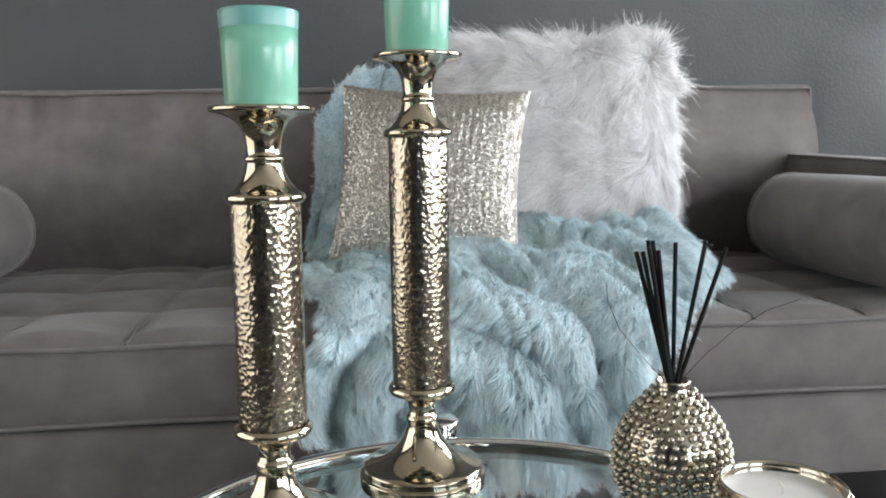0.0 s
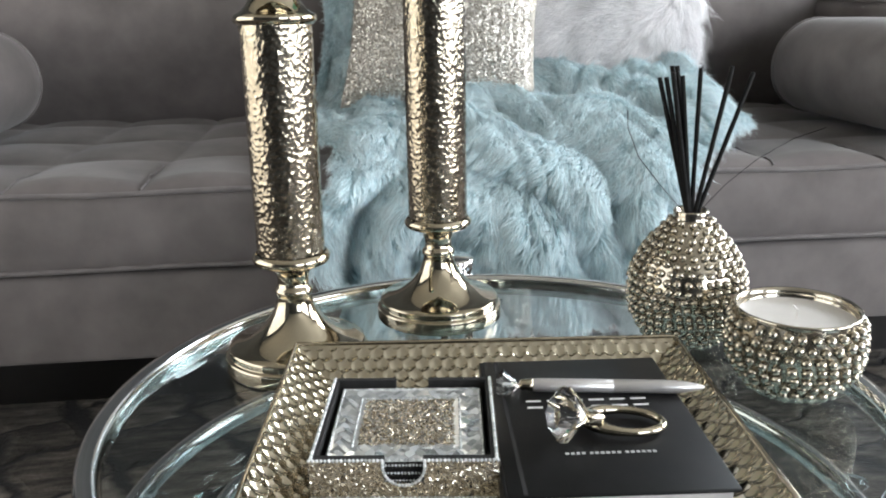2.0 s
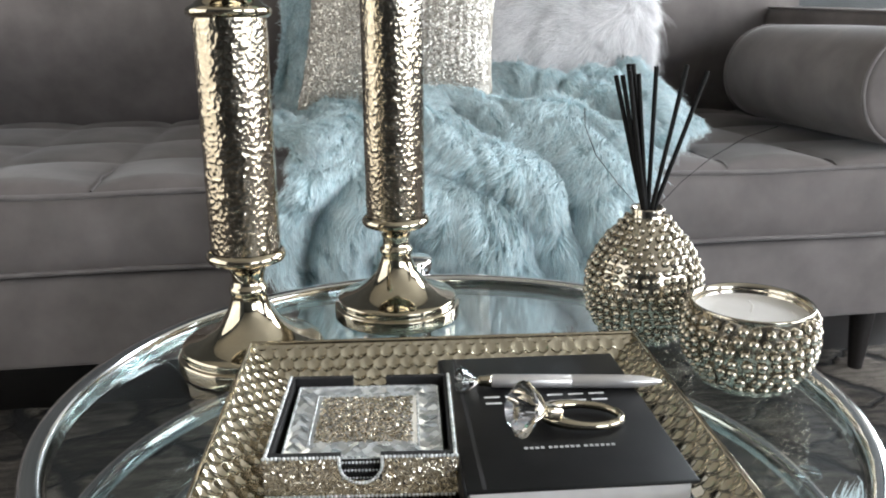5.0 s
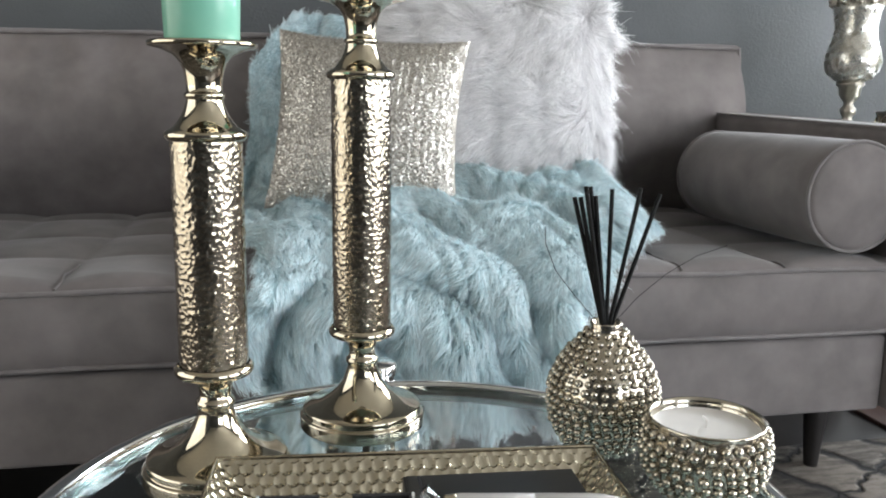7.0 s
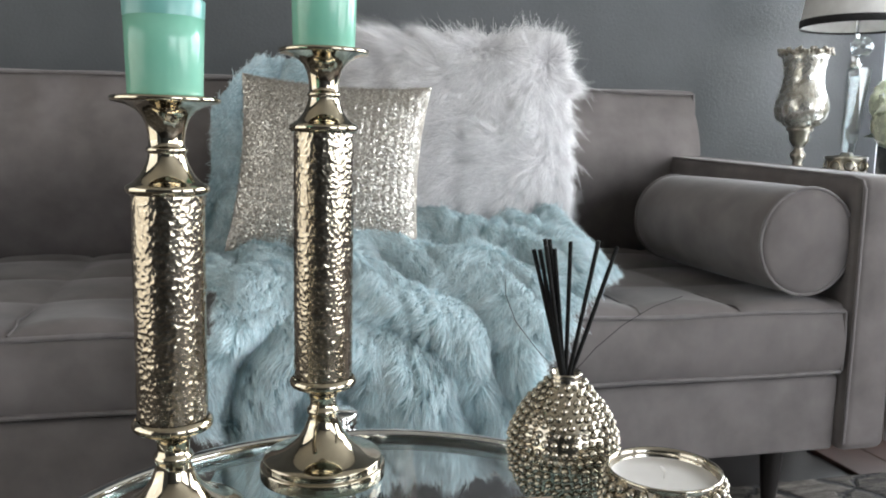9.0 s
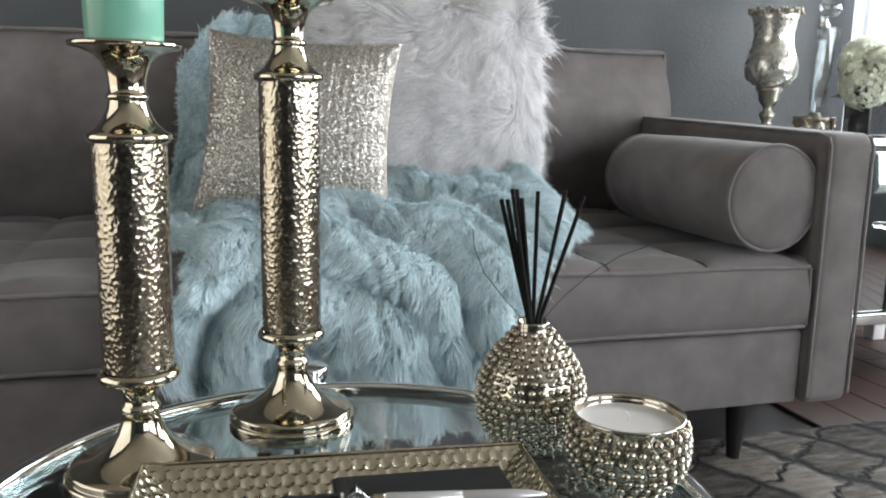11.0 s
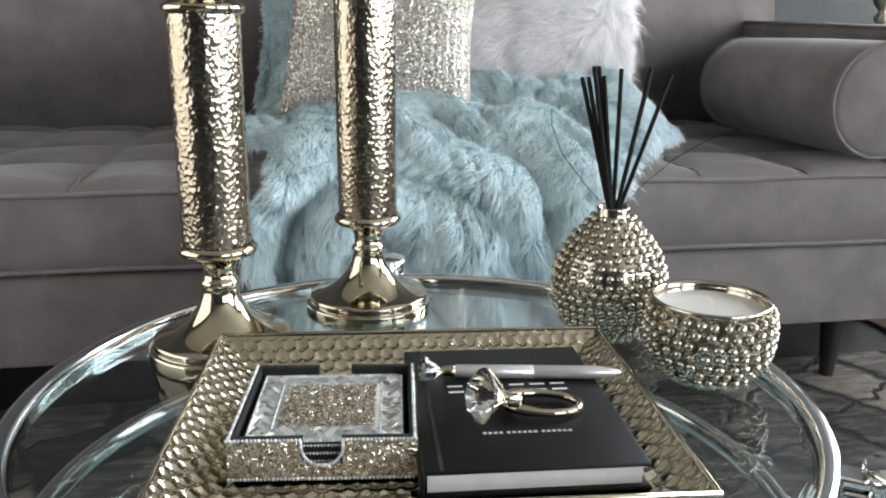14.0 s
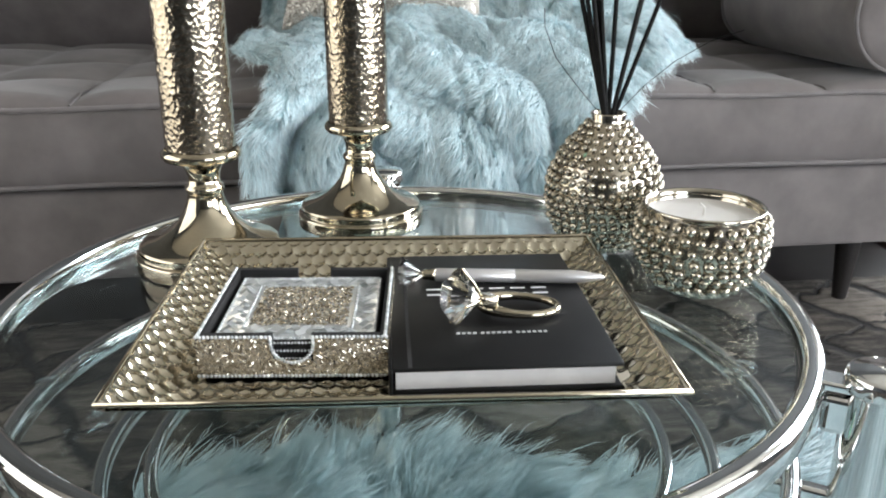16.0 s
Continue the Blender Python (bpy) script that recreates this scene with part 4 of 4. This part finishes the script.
raw("underside", np.stack([X[sub], Y[sub], bottom[sub] - 0.0008 + 0.0004], -1).reshape(-1, 3), grid_faces(X[sub].shape[1], X[sub].shape[0], flip=True), TRAY_METAL, tray)
foot_ = [(sx * 0.100, sy * 0.075, -0.005) for sx, sy in ((-1, -1), (1, -1), (1, 1), (-1, 1))]
for p, q in zip(foot_, foot_[1:] + foot_[:1]):
    x0, x1, y0, y1 = min(p[0], q[0]) - 0.003, max(p[0], q[0]) + 0.003, min(p[1], q[1]) - 0.003, max(p[1], q[1]) + 0.003
    box("foot_rim", x0, x1, y0, y1, -0.0105, 0.0004, TRAY_METAL, tray)
tube("rolled_edge", [(sx * 0.1555, sy * 0.1280, 0.0243) for sx, sy in ((-1, -1), (-0.33, -1), (0.33, -1), (1, -1), (1, -0.33), (1, 0.33), (1, 1), (0.33, 1), (-0.33, 1), (-1, 1), (-1, 0.33), (-1, -0.33))], 0.0019, NICKEL, tray, n=8, closed=True)

# ---- coaster box ----
BZ = TZ + 0.0150
cbox = root("coaster_box", pose(-0.0605, 0.604, BZ, 0, 0, -7.0), "rhinestone coaster holder with mirrored coasters stacked inside", "coaster holder")
bw, bd, bh, th = 0.112, 0.110, 0.0275, 0.004
for n_, a in (("side_wall", (-bw / 2, -bw / 2 + th, -bd / 2, bd / 2)), ("side_wall", (bw / 2 - th, bw / 2, -bd / 2, bd / 2))):
    box(n_, a[0], a[1], a[2], a[3], 0, bh, BLACK_FELT, cbox)
for yy in (-1, 1):
    y0, y1 = sorted((yy * bd / 2, yy * (bd / 2 - th)))
    for x0, x1 in ((-bw / 2 + th, -0.0115), (0.0115, bw / 2 - th)):
        box("end_wall", x0, x1, y0, y1, 0, bh, BLACK_FELT, cbox)
    box("end_wall", -0.0115, 0.0115, y0, y1, 0, 0.010, BLACK_FELT, cbox)
box("bottom", -bw / 2 + th, bw / 2 - th, -bd / 2 + th, bd / 2 - th, 0.0, 0.002, BLACK_FELT, cbox)
rng = np.random.RandomState(12)


def chip_panel(name, n, x0, x1, z0, z1, y, notch=True):
    px_, pz_ = x0 + (x1 - x0) * rng.rand(n), z0 + (z1 - z0) * rng.rand(n)
    if notch:
        inside = (np.abs(px_) < 0.0125) & (pz_ > 0.0115 + 0 * px_)
        px_, pz_ = px_[~inside], pz_[~inside]
    return chips(name, np.stack([px_, np.full(len(px_), y), pz_], -1), np.tile([0.0, np.sign(y), 0], (len(px_), 1)), 0.00095, 0.9, RHINESTONE, cbox, 13)


chip_panel("rhinestone_coat", 5200, -bw / 2, bw / 2, 0.001, bh - 0.0015, -bd / 2 - 0.0002)
n = 4000
for sx in (-1, 1):
    pts = np.stack([np.full(n, sx * (bw / 2 + 0.0002)), (rng.rand(n) - 0.5) * bd, 0.001 + rng.rand(n) * (bh - 0.0025)], -1)
    chips("rhinestone_coat", pts, np.tile([float(sx), 0, 0], (n, 1)), 0.00095, 0.9, RHINESTONE, cbox, 14)
line = [(x, -bd / 2 - 0.0008, bh - 0.0008) for x in np.arange(-bw / 2, -0.0125, 0.0024)] + [(x, -bd / 2 - 0.0008, bh - 0.0008) for x in np.arange(0.0125, bw / 2, 0.0024)]
line += [(x, -bd / 2 - 0.0008, 0.0012) for x in np.arange(-bw / 2, bw / 2, 0.0024)]
line += [(0.0125 * math.cos(t), -bd / 2 - 0.0008, 0.0225 - 0.0125 * math.sin(t)) for t in np.linspace(0, math.pi, 20)]
line += [(sx * 0.0125, -bd / 2 - 0.0008, z) for sx in (-1, 1) for z in (0.0235, 0.0252)]
line += [(sx * (bw / 2 - 0.001), y, bh + 0.0002) for sx in (-1, 1) for y in np.arange(-bd / 2, bd / 2, 0.0019)]
beads("bead_trim", np.array(line), [0.0012] * len(line), MIRROR_CHIP, cbox, "string of tiny clear beads", nu=6, nv=4)


def coaster(z, turn, decorated):
    c = root("coaster", pose(-0.0605, 0.604, BZ, 0, 0, -7.0) @ pose(0.0, -0.001, z, 0, 0, turn), "square mirrored coaster with a rhinestone centre" if decorated else "square coaster stacked in the holder", "coaster", "coasters in the holder")
    w = 0.0985
    plate = box("plate", -w / 2, w / 2, -w / 2, w / 2, 0, 0.0042, BLACK_FELT, c, r=0.0006, seg=1)
    if decorated:
        box("face", -w / 2 + 0.001, w / 2 - 0.001, -w / 2 + 0.001, w / 2 - 0.001, 0.0042, 0.0045, MIRROR_CHIP, plate, "pale mirrored face")
    edge = [(s_ * q, -w / 2 - 0.0003, 0.0025) for s_ in (-1, 1) for q in np.arange(0.001, w / 2, 0.0021)]
    beads("bead_trim", np.array(edge), [0.0009] * len(edge), MIRROR_CHIP, plate, nu=6, nv=4)
    if decorated:
        r2 = np.random.RandomState(5)
        m_ = 3800
        pts = np.stack([(r2.rand(m_) - 0.5) * 0.060, (r2.rand(m_) - 0.5) * 0.060, np.full(m_, 0.0050)], -1)
        chips("rhinestone_coat", pts, np.tile([0.0, 0, 1], (m_, 1)), 0.00095, 1.4, RHINESTONE, plate, 15)
        tiles_v, tiles_f = [], []
        for k in range(-8, 9):
            for l in range(-8, 9):
                cx_, cy_ = (k + 0.5 * (l % 2)) * 0.0062, l * 0.0058
                if max(abs(cx_), abs(cy_)) > 0.0455 or max(abs(cx_), abs(cy_)) < 0.0345:
                    continue
                tl = (r2.rand(2) - 0.5) * 0.0019
                ang_ = 0.8 if (k + l) % 2 else -0.8
                b0 = len(tiles_v)
                for ux, uy in ((-1, -1), (1, -1), (1, 1), (-1, 1)):
                    qx, qy = ux * 0.0036, uy * 0.0019
                    tiles_v.append((cx_ + qx * math.cos(ang_) - qy * math.sin(ang_), cy_ + qx * math.sin(ang_) + qy * math.cos(ang_), 0.0054 + tl[0] * ux + tl[1] * uy))
                tiles_f.append((b0, b0 + 1, b0 + 2, b0 + 3))
        t_ = raw("mirror_border", tiles_v, tiles_f, MIRROR_CHIP, plate, "herringbone border of small mirror pieces", smooth=False)
        t_["kind"] = "stuff"
        ring_ = []
        for s_ in (0.0335, 0.0475):
            for q in np.arange(-s_, s_, 0.0019):
                ring_ += [(q, -s_, 0.0048), (q, s_, 0.0048), (-s_, q, 0.0048), (s_, q, 0.0048)]
        beads("bead_trim", np.array(ring_), [0.0009] * len(ring_), MIRROR_CHIP, plate, nu=6, nv=4)
    return c


for k in range(4):
    coaster(0.0022 + 0.0052 * k, 0.8 * (k % 2) - 0.4, k == 3)

# ---- book ----
BOOK = pose(0.062, 0.601, TZ + 0.0170, 0, 0, -4.2)
bk = root("book", BOOK, "small black hardcover book with white lettering", "book")
bw, bl, bt = 0.133, 0.182, 0.0170
front = box("front_cover", -bw / 2, bw / 2, -bl / 2, bl / 2, bt - 0.0025, bt, BLACK_COVER, bk, r=0.0009, seg=2)
box("back_cover", -bw / 2, bw / 2, -bl / 2, bl / 2, 0, 0.0025, BLACK_COVER, bk, r=0.0009, seg=2)
box("spine", -bw / 2 - 0.002, -bw / 2 + 0.0005, -bl / 2, bl / 2, 0.0003, bt - 0.0003, BLACK_COVER, bk, r=0.001, seg=2)
box("page_block", -bw / 2 + 0.002, bw / 2 - 0.004, -bl / 2 + 0.003, bl / 2 - 0.003, 0.0026, bt - 0.0026, PAPER, bk)
box("hinge_groove", -bw / 2 + 0.009, -bw / 2 + 0.0115, -bl / 2 + 0.001, bl / 2 - 0.001, bt, bt + 0.0002, BLACK_FELT, front)
# title and author line as plain bars
for k in range(6):
    x = -0.0415 + 0.0146 * k
    for y in (0.0120, 0.0213):
        box("title_mark", x, x + 0.0105, y, y + 0.0022, bt + 0.0003, bt + 0.0005, WHITE_INK, front)
for x, count in ((-0.0265, 4), (-0.0115, 6), (0.0105, 6)):
    for k in range(count):
        box("author_bar", x + 0.0034 * k, x + 0.0034 * k + 0.0022, -0.0490, -0.0466, bt + 0.0003, bt + 0.0005, GREY_INK, front)


def brilliant(name, r, h_crown, h_pav, material, parent, n=8):
    """A round-cut gem: table, crown, girdle and pavilion; point towards local -z."""
    v = [(0.58 * r * math.cos(2 * math.pi * (k + 0.5) / n), 0.58 * r * math.sin(2 * math.pi * (k + 0.5) / n), h_crown) for k in range(n)]
    v += [(r * math.cos(2 * math.pi * k / (2 * n)), r * math.sin(2 * math.pi * k / (2 * n)), 0.0) for k in range(2 * n)]
    v += [(0, 0, -h_pav)]
    f = [tuple(range(n))]
    for k in range(n):
        a, b = k, (k + 1) % n
        g0, g1, g2 = n + 2 * k, n + 2 * k + 1, n + (2 * k + 2) % (2 * n)
        f += [(a, g0, g1), (a, g1, g2), (a, g2, b)]
    for k in range(2 * n):
        f.append((n + k, 3 * n, n + (k + 1) % (2 * n)))
    return raw(name, v, f, material, parent, smooth=False)


# ---- pen and ring ornament on the book ----
ZB = TZ + 0.0170 + bt
pen = root("pen", pose(0.009, 0.6460, ZB + 0.0050, 0, 90, -10.0), "satin silver ballpoint pen with a large crystal on its end", "pen")
lathe("barrel", [(0.0, 0.022), (0.0042, 0.022), (0.0047, 0.023), (0.0048, 0.078), (0.0044, 0.0785), (0.0048, 0.079), (0.0047, 0.118), (0.0040, 0.128), (0.0022, 0.138), (0.0012, 0.141), (0.0, 0.142)], PEN_BODY, pen, n=32)
lathe("collar", [(0.0, 0.012), (0.0030, 0.0125), (0.0040, 0.0145), (0.0036, 0.0165), (0.0042, 0.019), (0.0044, 0.0219), (0.0, 0.022)], NICKEL, pen, n=28)
gem = brilliant("crystal", 0.0110, 0.005, 0.013, CRYSTAL, pen, 8)
gem.matrix_basis = pose(0, 0, 0.001, 180, 0, 10)

ring = root("diamond_ring_ornament", pose(0.0780, 0.583, ZB + 0.003, 0, 0, -12), "oversized gold-silver ring ornament with a clear faceted crystal", "ornament")
band = [(0.022 * math.cos(t) * 1.12, 0.0150 * math.sin(t), 0.001 + 0.0025 * (1 - math.cos(t)) * 0.3) for t in np.linspace(0, 2 * math.pi, 60, endpoint=False)]
tube("band", band, [0.0027 + 0.0016 * max(0, -math.cos(t)) for t in np.linspace(0, 2 * math.pi, 60, endpoint=False)], NICKEL, ring, n=12, closed=True)
# the stone lies on its side, its point held by the setting at the band's shoulder
stone = Matrix.Translation((-0.0400, -0.0200, 0.0150)) @ pose(0, 0, 0, 0, -78, 22)
point = stone @ Vector((0, 0, -0.0175))
head = part("setting", box_bm(0.013, 0.011, 0.008, 0.0025), NICKEL, ring)
head.matrix_basis = pose(point.x + 0.003, point.y + 0.002, point.z - 0.002, 0, 18, 30)
tube("shoulder", [point + Vector((0.003, 0.002, -0.002)), Vector((-0.0215, -0.0045, 0.003)), Vector((-0.0185, 0.006, 0.002))], 0.0036, NICKEL, ring, n=10)
for turn in (0, 90, 180, 270):
    rim_at = stone @ Vector((0.0182 * math.cos(radians(turn)), 0.0182 * math.sin(radians(turn)), 0.0006))
    half = point.lerp(rim_at, 0.5) + (stone @ Vector((0.0012 * math.cos(radians(turn)), 0.0012 * math.sin(radians(turn)), 0)) - stone.translation)
    tube("prong", [point, half, rim_at], [0.0016, 0.0013, 0.0011], NICKEL, ring, n=8)
gem = brilliant("crystal", 0.0180, 0.0075, 0.0165, CRYSTAL, ring, 8)
gem.matrix_basis = stone

# ---- fur rug on the floor beneath the table ----
U, V = np.meshgrid(np.linspace(-1, 1, 120), np.linspace(-1, 1, 120))
ang = np.arctan2(V, U)
rr = np.maximum(np.abs(U), np.abs(V))
wob = 1 + 0.06 * np.sin(ang * 3 + 1) + 0.05 * np.sin(ang * 7)
fx, fy = 0.30 + 0.57 * U * wob, 0.40 + 0.54 * V * wob
fz = 0.020 + 0.012 * (1 + soft_noise(fx, fy, 0.14, 41))
hide = root("fur_floor_rug", pose(0, 0, 0), "pale teal faux-fur rug spread on the floor under the table", "rug")
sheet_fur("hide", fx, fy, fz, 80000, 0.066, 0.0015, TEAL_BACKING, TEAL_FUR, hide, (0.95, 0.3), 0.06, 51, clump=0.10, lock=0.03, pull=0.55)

# ---- side table and what stands on it ----
STZ = 0.640
side = root("mirrored_cabinet", pose(1.62, 1.98, 0), "mirrored side cabinet on short white feet beside the sofa", "side cabinet")
box("mirror_top", -0.36, 0.36, -0.20, 0.20, STZ - 0.022, STZ, MIRROR_PANEL, side, r=0.003)
box("body", -0.345, 0.345, -0.180, 0.185, 0.155, STZ - 0.023, DARK_GLASS, side)
for x0, x1 in ((-0.345, -0.004), (0.004, 0.345)):
    door = box("door", x0, x1, -0.192, -0.181, 0.190, STZ - 0.030, MIRROR_PANEL, side, "bevelled mirror door", r=0.004, seg=2)
    knob_x = x1 - 0.035 if x0 < -0.1 else x0 + 0.035
    bm = bmesh.new()
    bmesh.ops.create_uvsphere(bm, u_segments=12, v_segments=8, radius=0.010)
    bmesh.ops.translate(bm, vec=(knob_x, -0.201, 0.42), verts=bm.verts)
    part("knob", bm, CRYSTAL, door, "clear faceted knob", smooth=False)
box("side_panel", -0.356, -0.346, -0.175, 0.180, 0.165, STZ - 0.026, MIRROR_PANEL, side, r=0.003)
box("side_panel", 0.346, 0.356, -0.175, 0.180, 0.165, STZ - 0.026, MIRROR_PANEL, side, r=0.003)
box("plinth_rail", -0.350, 0.350, -0.195, -0.181, 0.155, 0.185, CHROME, side, r=0.002)
for sx in (-1, 1):
    for sy in (-1, 1):
        box("foot", sx * 0.32 - 0.022, sx * 0.32 + 0.022, sy * 0.155 - 0.022, sy * 0.155 + 0.022, 0.0, 0.154, WHITE_PAINT, side, r=0.003)

hur = root("hurricane_candle_holder", pose(1.435, 2.09, STZ), "mercury-glass hurricane candle holder with beaded rim on a turned stem", "candle holder")
lathe("stem", [(0.0, 0.0), (0.045, 0.0), (0.046, 0.006), (0.030, 0.012), (0.014, 0.022), (0.012, 0.035), (0.019, 0.045), (0.021, 0.055), (0.013, 0.064), (0.012, 0.072), (0.019, 0.082), (0.026, 0.092), (0.028, 0.112), (0.036, 0.120), (0.034, 0.128), (0.0, 0.128)], LACE_SILVER, hur, n=48)
lathe("glass_bowl", [(0.030, 0.127), (0.050, 0.135), (0.067, 0.155), (0.072, 0.180), (0.066, 0.210), (0.056, 0.240), (0.053, 0.268), (0.058, 0.310), (0.066, 0.333), (0.063, 0.333), (0.052, 0.300), (0.050, 0.262), (0.054, 0.238), (0.063, 0.208), (0.069, 0.180), (0.063, 0.158), (0.0, 0.140)], MERCURY, hur, n=64)
rimb = [((0.066 + 0.003 * math.sin(k * 2.4)) * math.cos(2 * math.pi * k / 44), (0.066 + 0.003 * math.sin(k * 2.4)) * math.sin(2 * math.pi * k / 44), 0.333 + 0.005 * math.sin(k * 1.7)) for k in range(44)]
beads("beaded_rim", np.array(rimb), [0.0062] * 44, LACE_SILVER, hur, nu=7, nv=4)

lamp = root("table_lamp", pose(1.604, 2.10, STZ), "crystal column table lamp with pale shade on a pierced silver base", "lamp")
lathe("base", [(0.0, 0.0), (0.056, 0.0), (0.058, 0.004), (0.053, 0.008), (0.053, 0.040), (0.058, 0.044), (0.056, 0.050), (0.018, 0.053), (0.014, 0.062), (0.0, 0.062)], LACE_SILVER, lamp, n=48)
for k in range(9):
    t = 2 * math.pi * k / 9
    o = tube("filigree", circle(0, 0, 0, 0.0135, 18), 0.0022, NICKEL, lamp, n=6, closed=True)
    o.matrix_basis = pose(0.0545 * math.cos(t), 0.0545 * math.sin(t), 0.0245, 90, 0, math.degrees(t) + 90)
bm = bmesh.new()
bmesh.ops.create_cone(bm, cap_ends=True, segments=8, radius1=0.020, radius2=0.032, depth=0.235)
bmesh.ops.translate(bm, vec=(0, 0, 0.180), verts=bm.verts)
for vert in bm.verts:
    vert.co.x += 0.08 * (vert.co.z - 0.06)
part("crystal_column", bm, CLEAR_CRYSTAL, lamp, "faceted clear crystal column", smooth=False)
lathe("neck", [(0.0, 0.2975), (0.014, 0.298), (0.018, 0.306), (0.011, 0.316), (0.010, 0.330), (0.0, 0.331)], CHROME, lamp, n=32)
ball = lathe("crystal_ball", [(0.010, 0.330)] + [(0.030 * math.sin(t), 0.356 - 0.030 * math.cos(t)) for t in np.linspace(0.5, math.pi - 0.3, 10)], CLEAR_CRYSTAL, lamp, n=12)
ball.location.x = 0.02
tube("rod", [(0, 0, 0.38), (0, 0, 0.47)], 0.006, CHROME, lamp)
shade = lathe("shade", [(0.150, 0.410), (0.149, 0.425), (0.118, 0.640), (0.117, 0.640), (0.148, 0.424), (0.149, 0.410)], SHADE, lamp, n=64)
lathe("shade_trim", [(0.1512, 0.408), (0.1516, 0.428), (0.1490, 0.428), (0.1486, 0.408)], BLACK_FELT, shade, "dark band round the shade")

fl = root("hydrangea_vase", pose(1.725, 2.02, STZ), "cream hydrangeas in a square smoked-glass vase", "flowers")
part("vase", box_bm(0.10, 0.10, 0.115, 0.006, 2, (0, 0, 0.0577)), DARK_GLASS, fl, smooth=False)
rng = np.random.RandomState(4)
for hx, hy, hz, hr in ((-0.055, -0.03, 0.140, 0.062), (0.04, -0.02, 0.160, 0.07), (0.0, 0.04, 0.205, 0.066), (0.085, 0.02, 0.140, 0.06), (-0.02, -0.05, 0.185, 0.060)):
    v, f = [], []
    for k in range(170):
        q = Vector(rng.normal(size=3)).normalized()
        a = q.orthogonal().normalized()
        b = q.cross(a)
        c = Vector((hx, hy, hz)) + q * hr * (0.85 + 0.2 * rng.rand())
        w = 0.015 + 0.007 * rng.rand()
        tip = q * 0.004
        t = rng.rand() * 6.28
        a, b = a * math.cos(t) + b * math.sin(t), b * math.cos(t) - a * math.sin(t)
        for g, hh in ((a, b), (b, -a), (-a, -b), (-b, a)):
            i0 = len(v)
            v += [c, c + (g * 0.7 + hh * 0.45) * w + tip, c + g * w * 1.25 + tip * 0.6, c + (g * 0.7 - hh * 0.45) * w + tip]
            f.append((i0, i0 + 1, i0 + 2, i0 + 3))
    raw("flower_head", v, f, PETAL, fl, "round head of cream petals")["kind"] = "stuff"
for k in range(7):
    t = k * 0.9
    c, s = math.cos(t), math.sin(t)
    raw("leaf", [(0.03 * c, 0.03 * s, 0.115), (0.07 * c - 0.02 * s, 0.07 * s + 0.02 * c, 0.125), (0.115 * c, 0.115 * s, 0.105), (0.07 * c + 0.02 * s, 0.07 * s - 0.02 * c, 0.120)], [(0, 1, 2, 3)], LEAF, fl)

# ---- floorboards ----
board = box_bm(0.118, 1.196, 0.012, 0.002, 1)
bme = bpy.data.meshes.new("floorboard")
board.to_mesh(bme)
board.free()
bme.materials.append(WOOD_FLOOR)
# boards round the rug's edge and under the side cabinet, cut off at the walls
for i in range(17):
    for j in range(-2, 3):
        mid_y = 0.55 + 1.2 * j - 0.4 * (i % 3)
        y0, y1 = max(mid_y - 0.598, YF), min(mid_y + 0.598, YB - 0.004)
        if y1 - y0 < 0.05:
            continue
        b = new("floorboard", bme)
        b.parent = floor
        b.location = (1.30 + 0.12 * i, (y0 + y1) / 2, -0.0075)
        b.scale.y = (y1 - y0) / 1.196
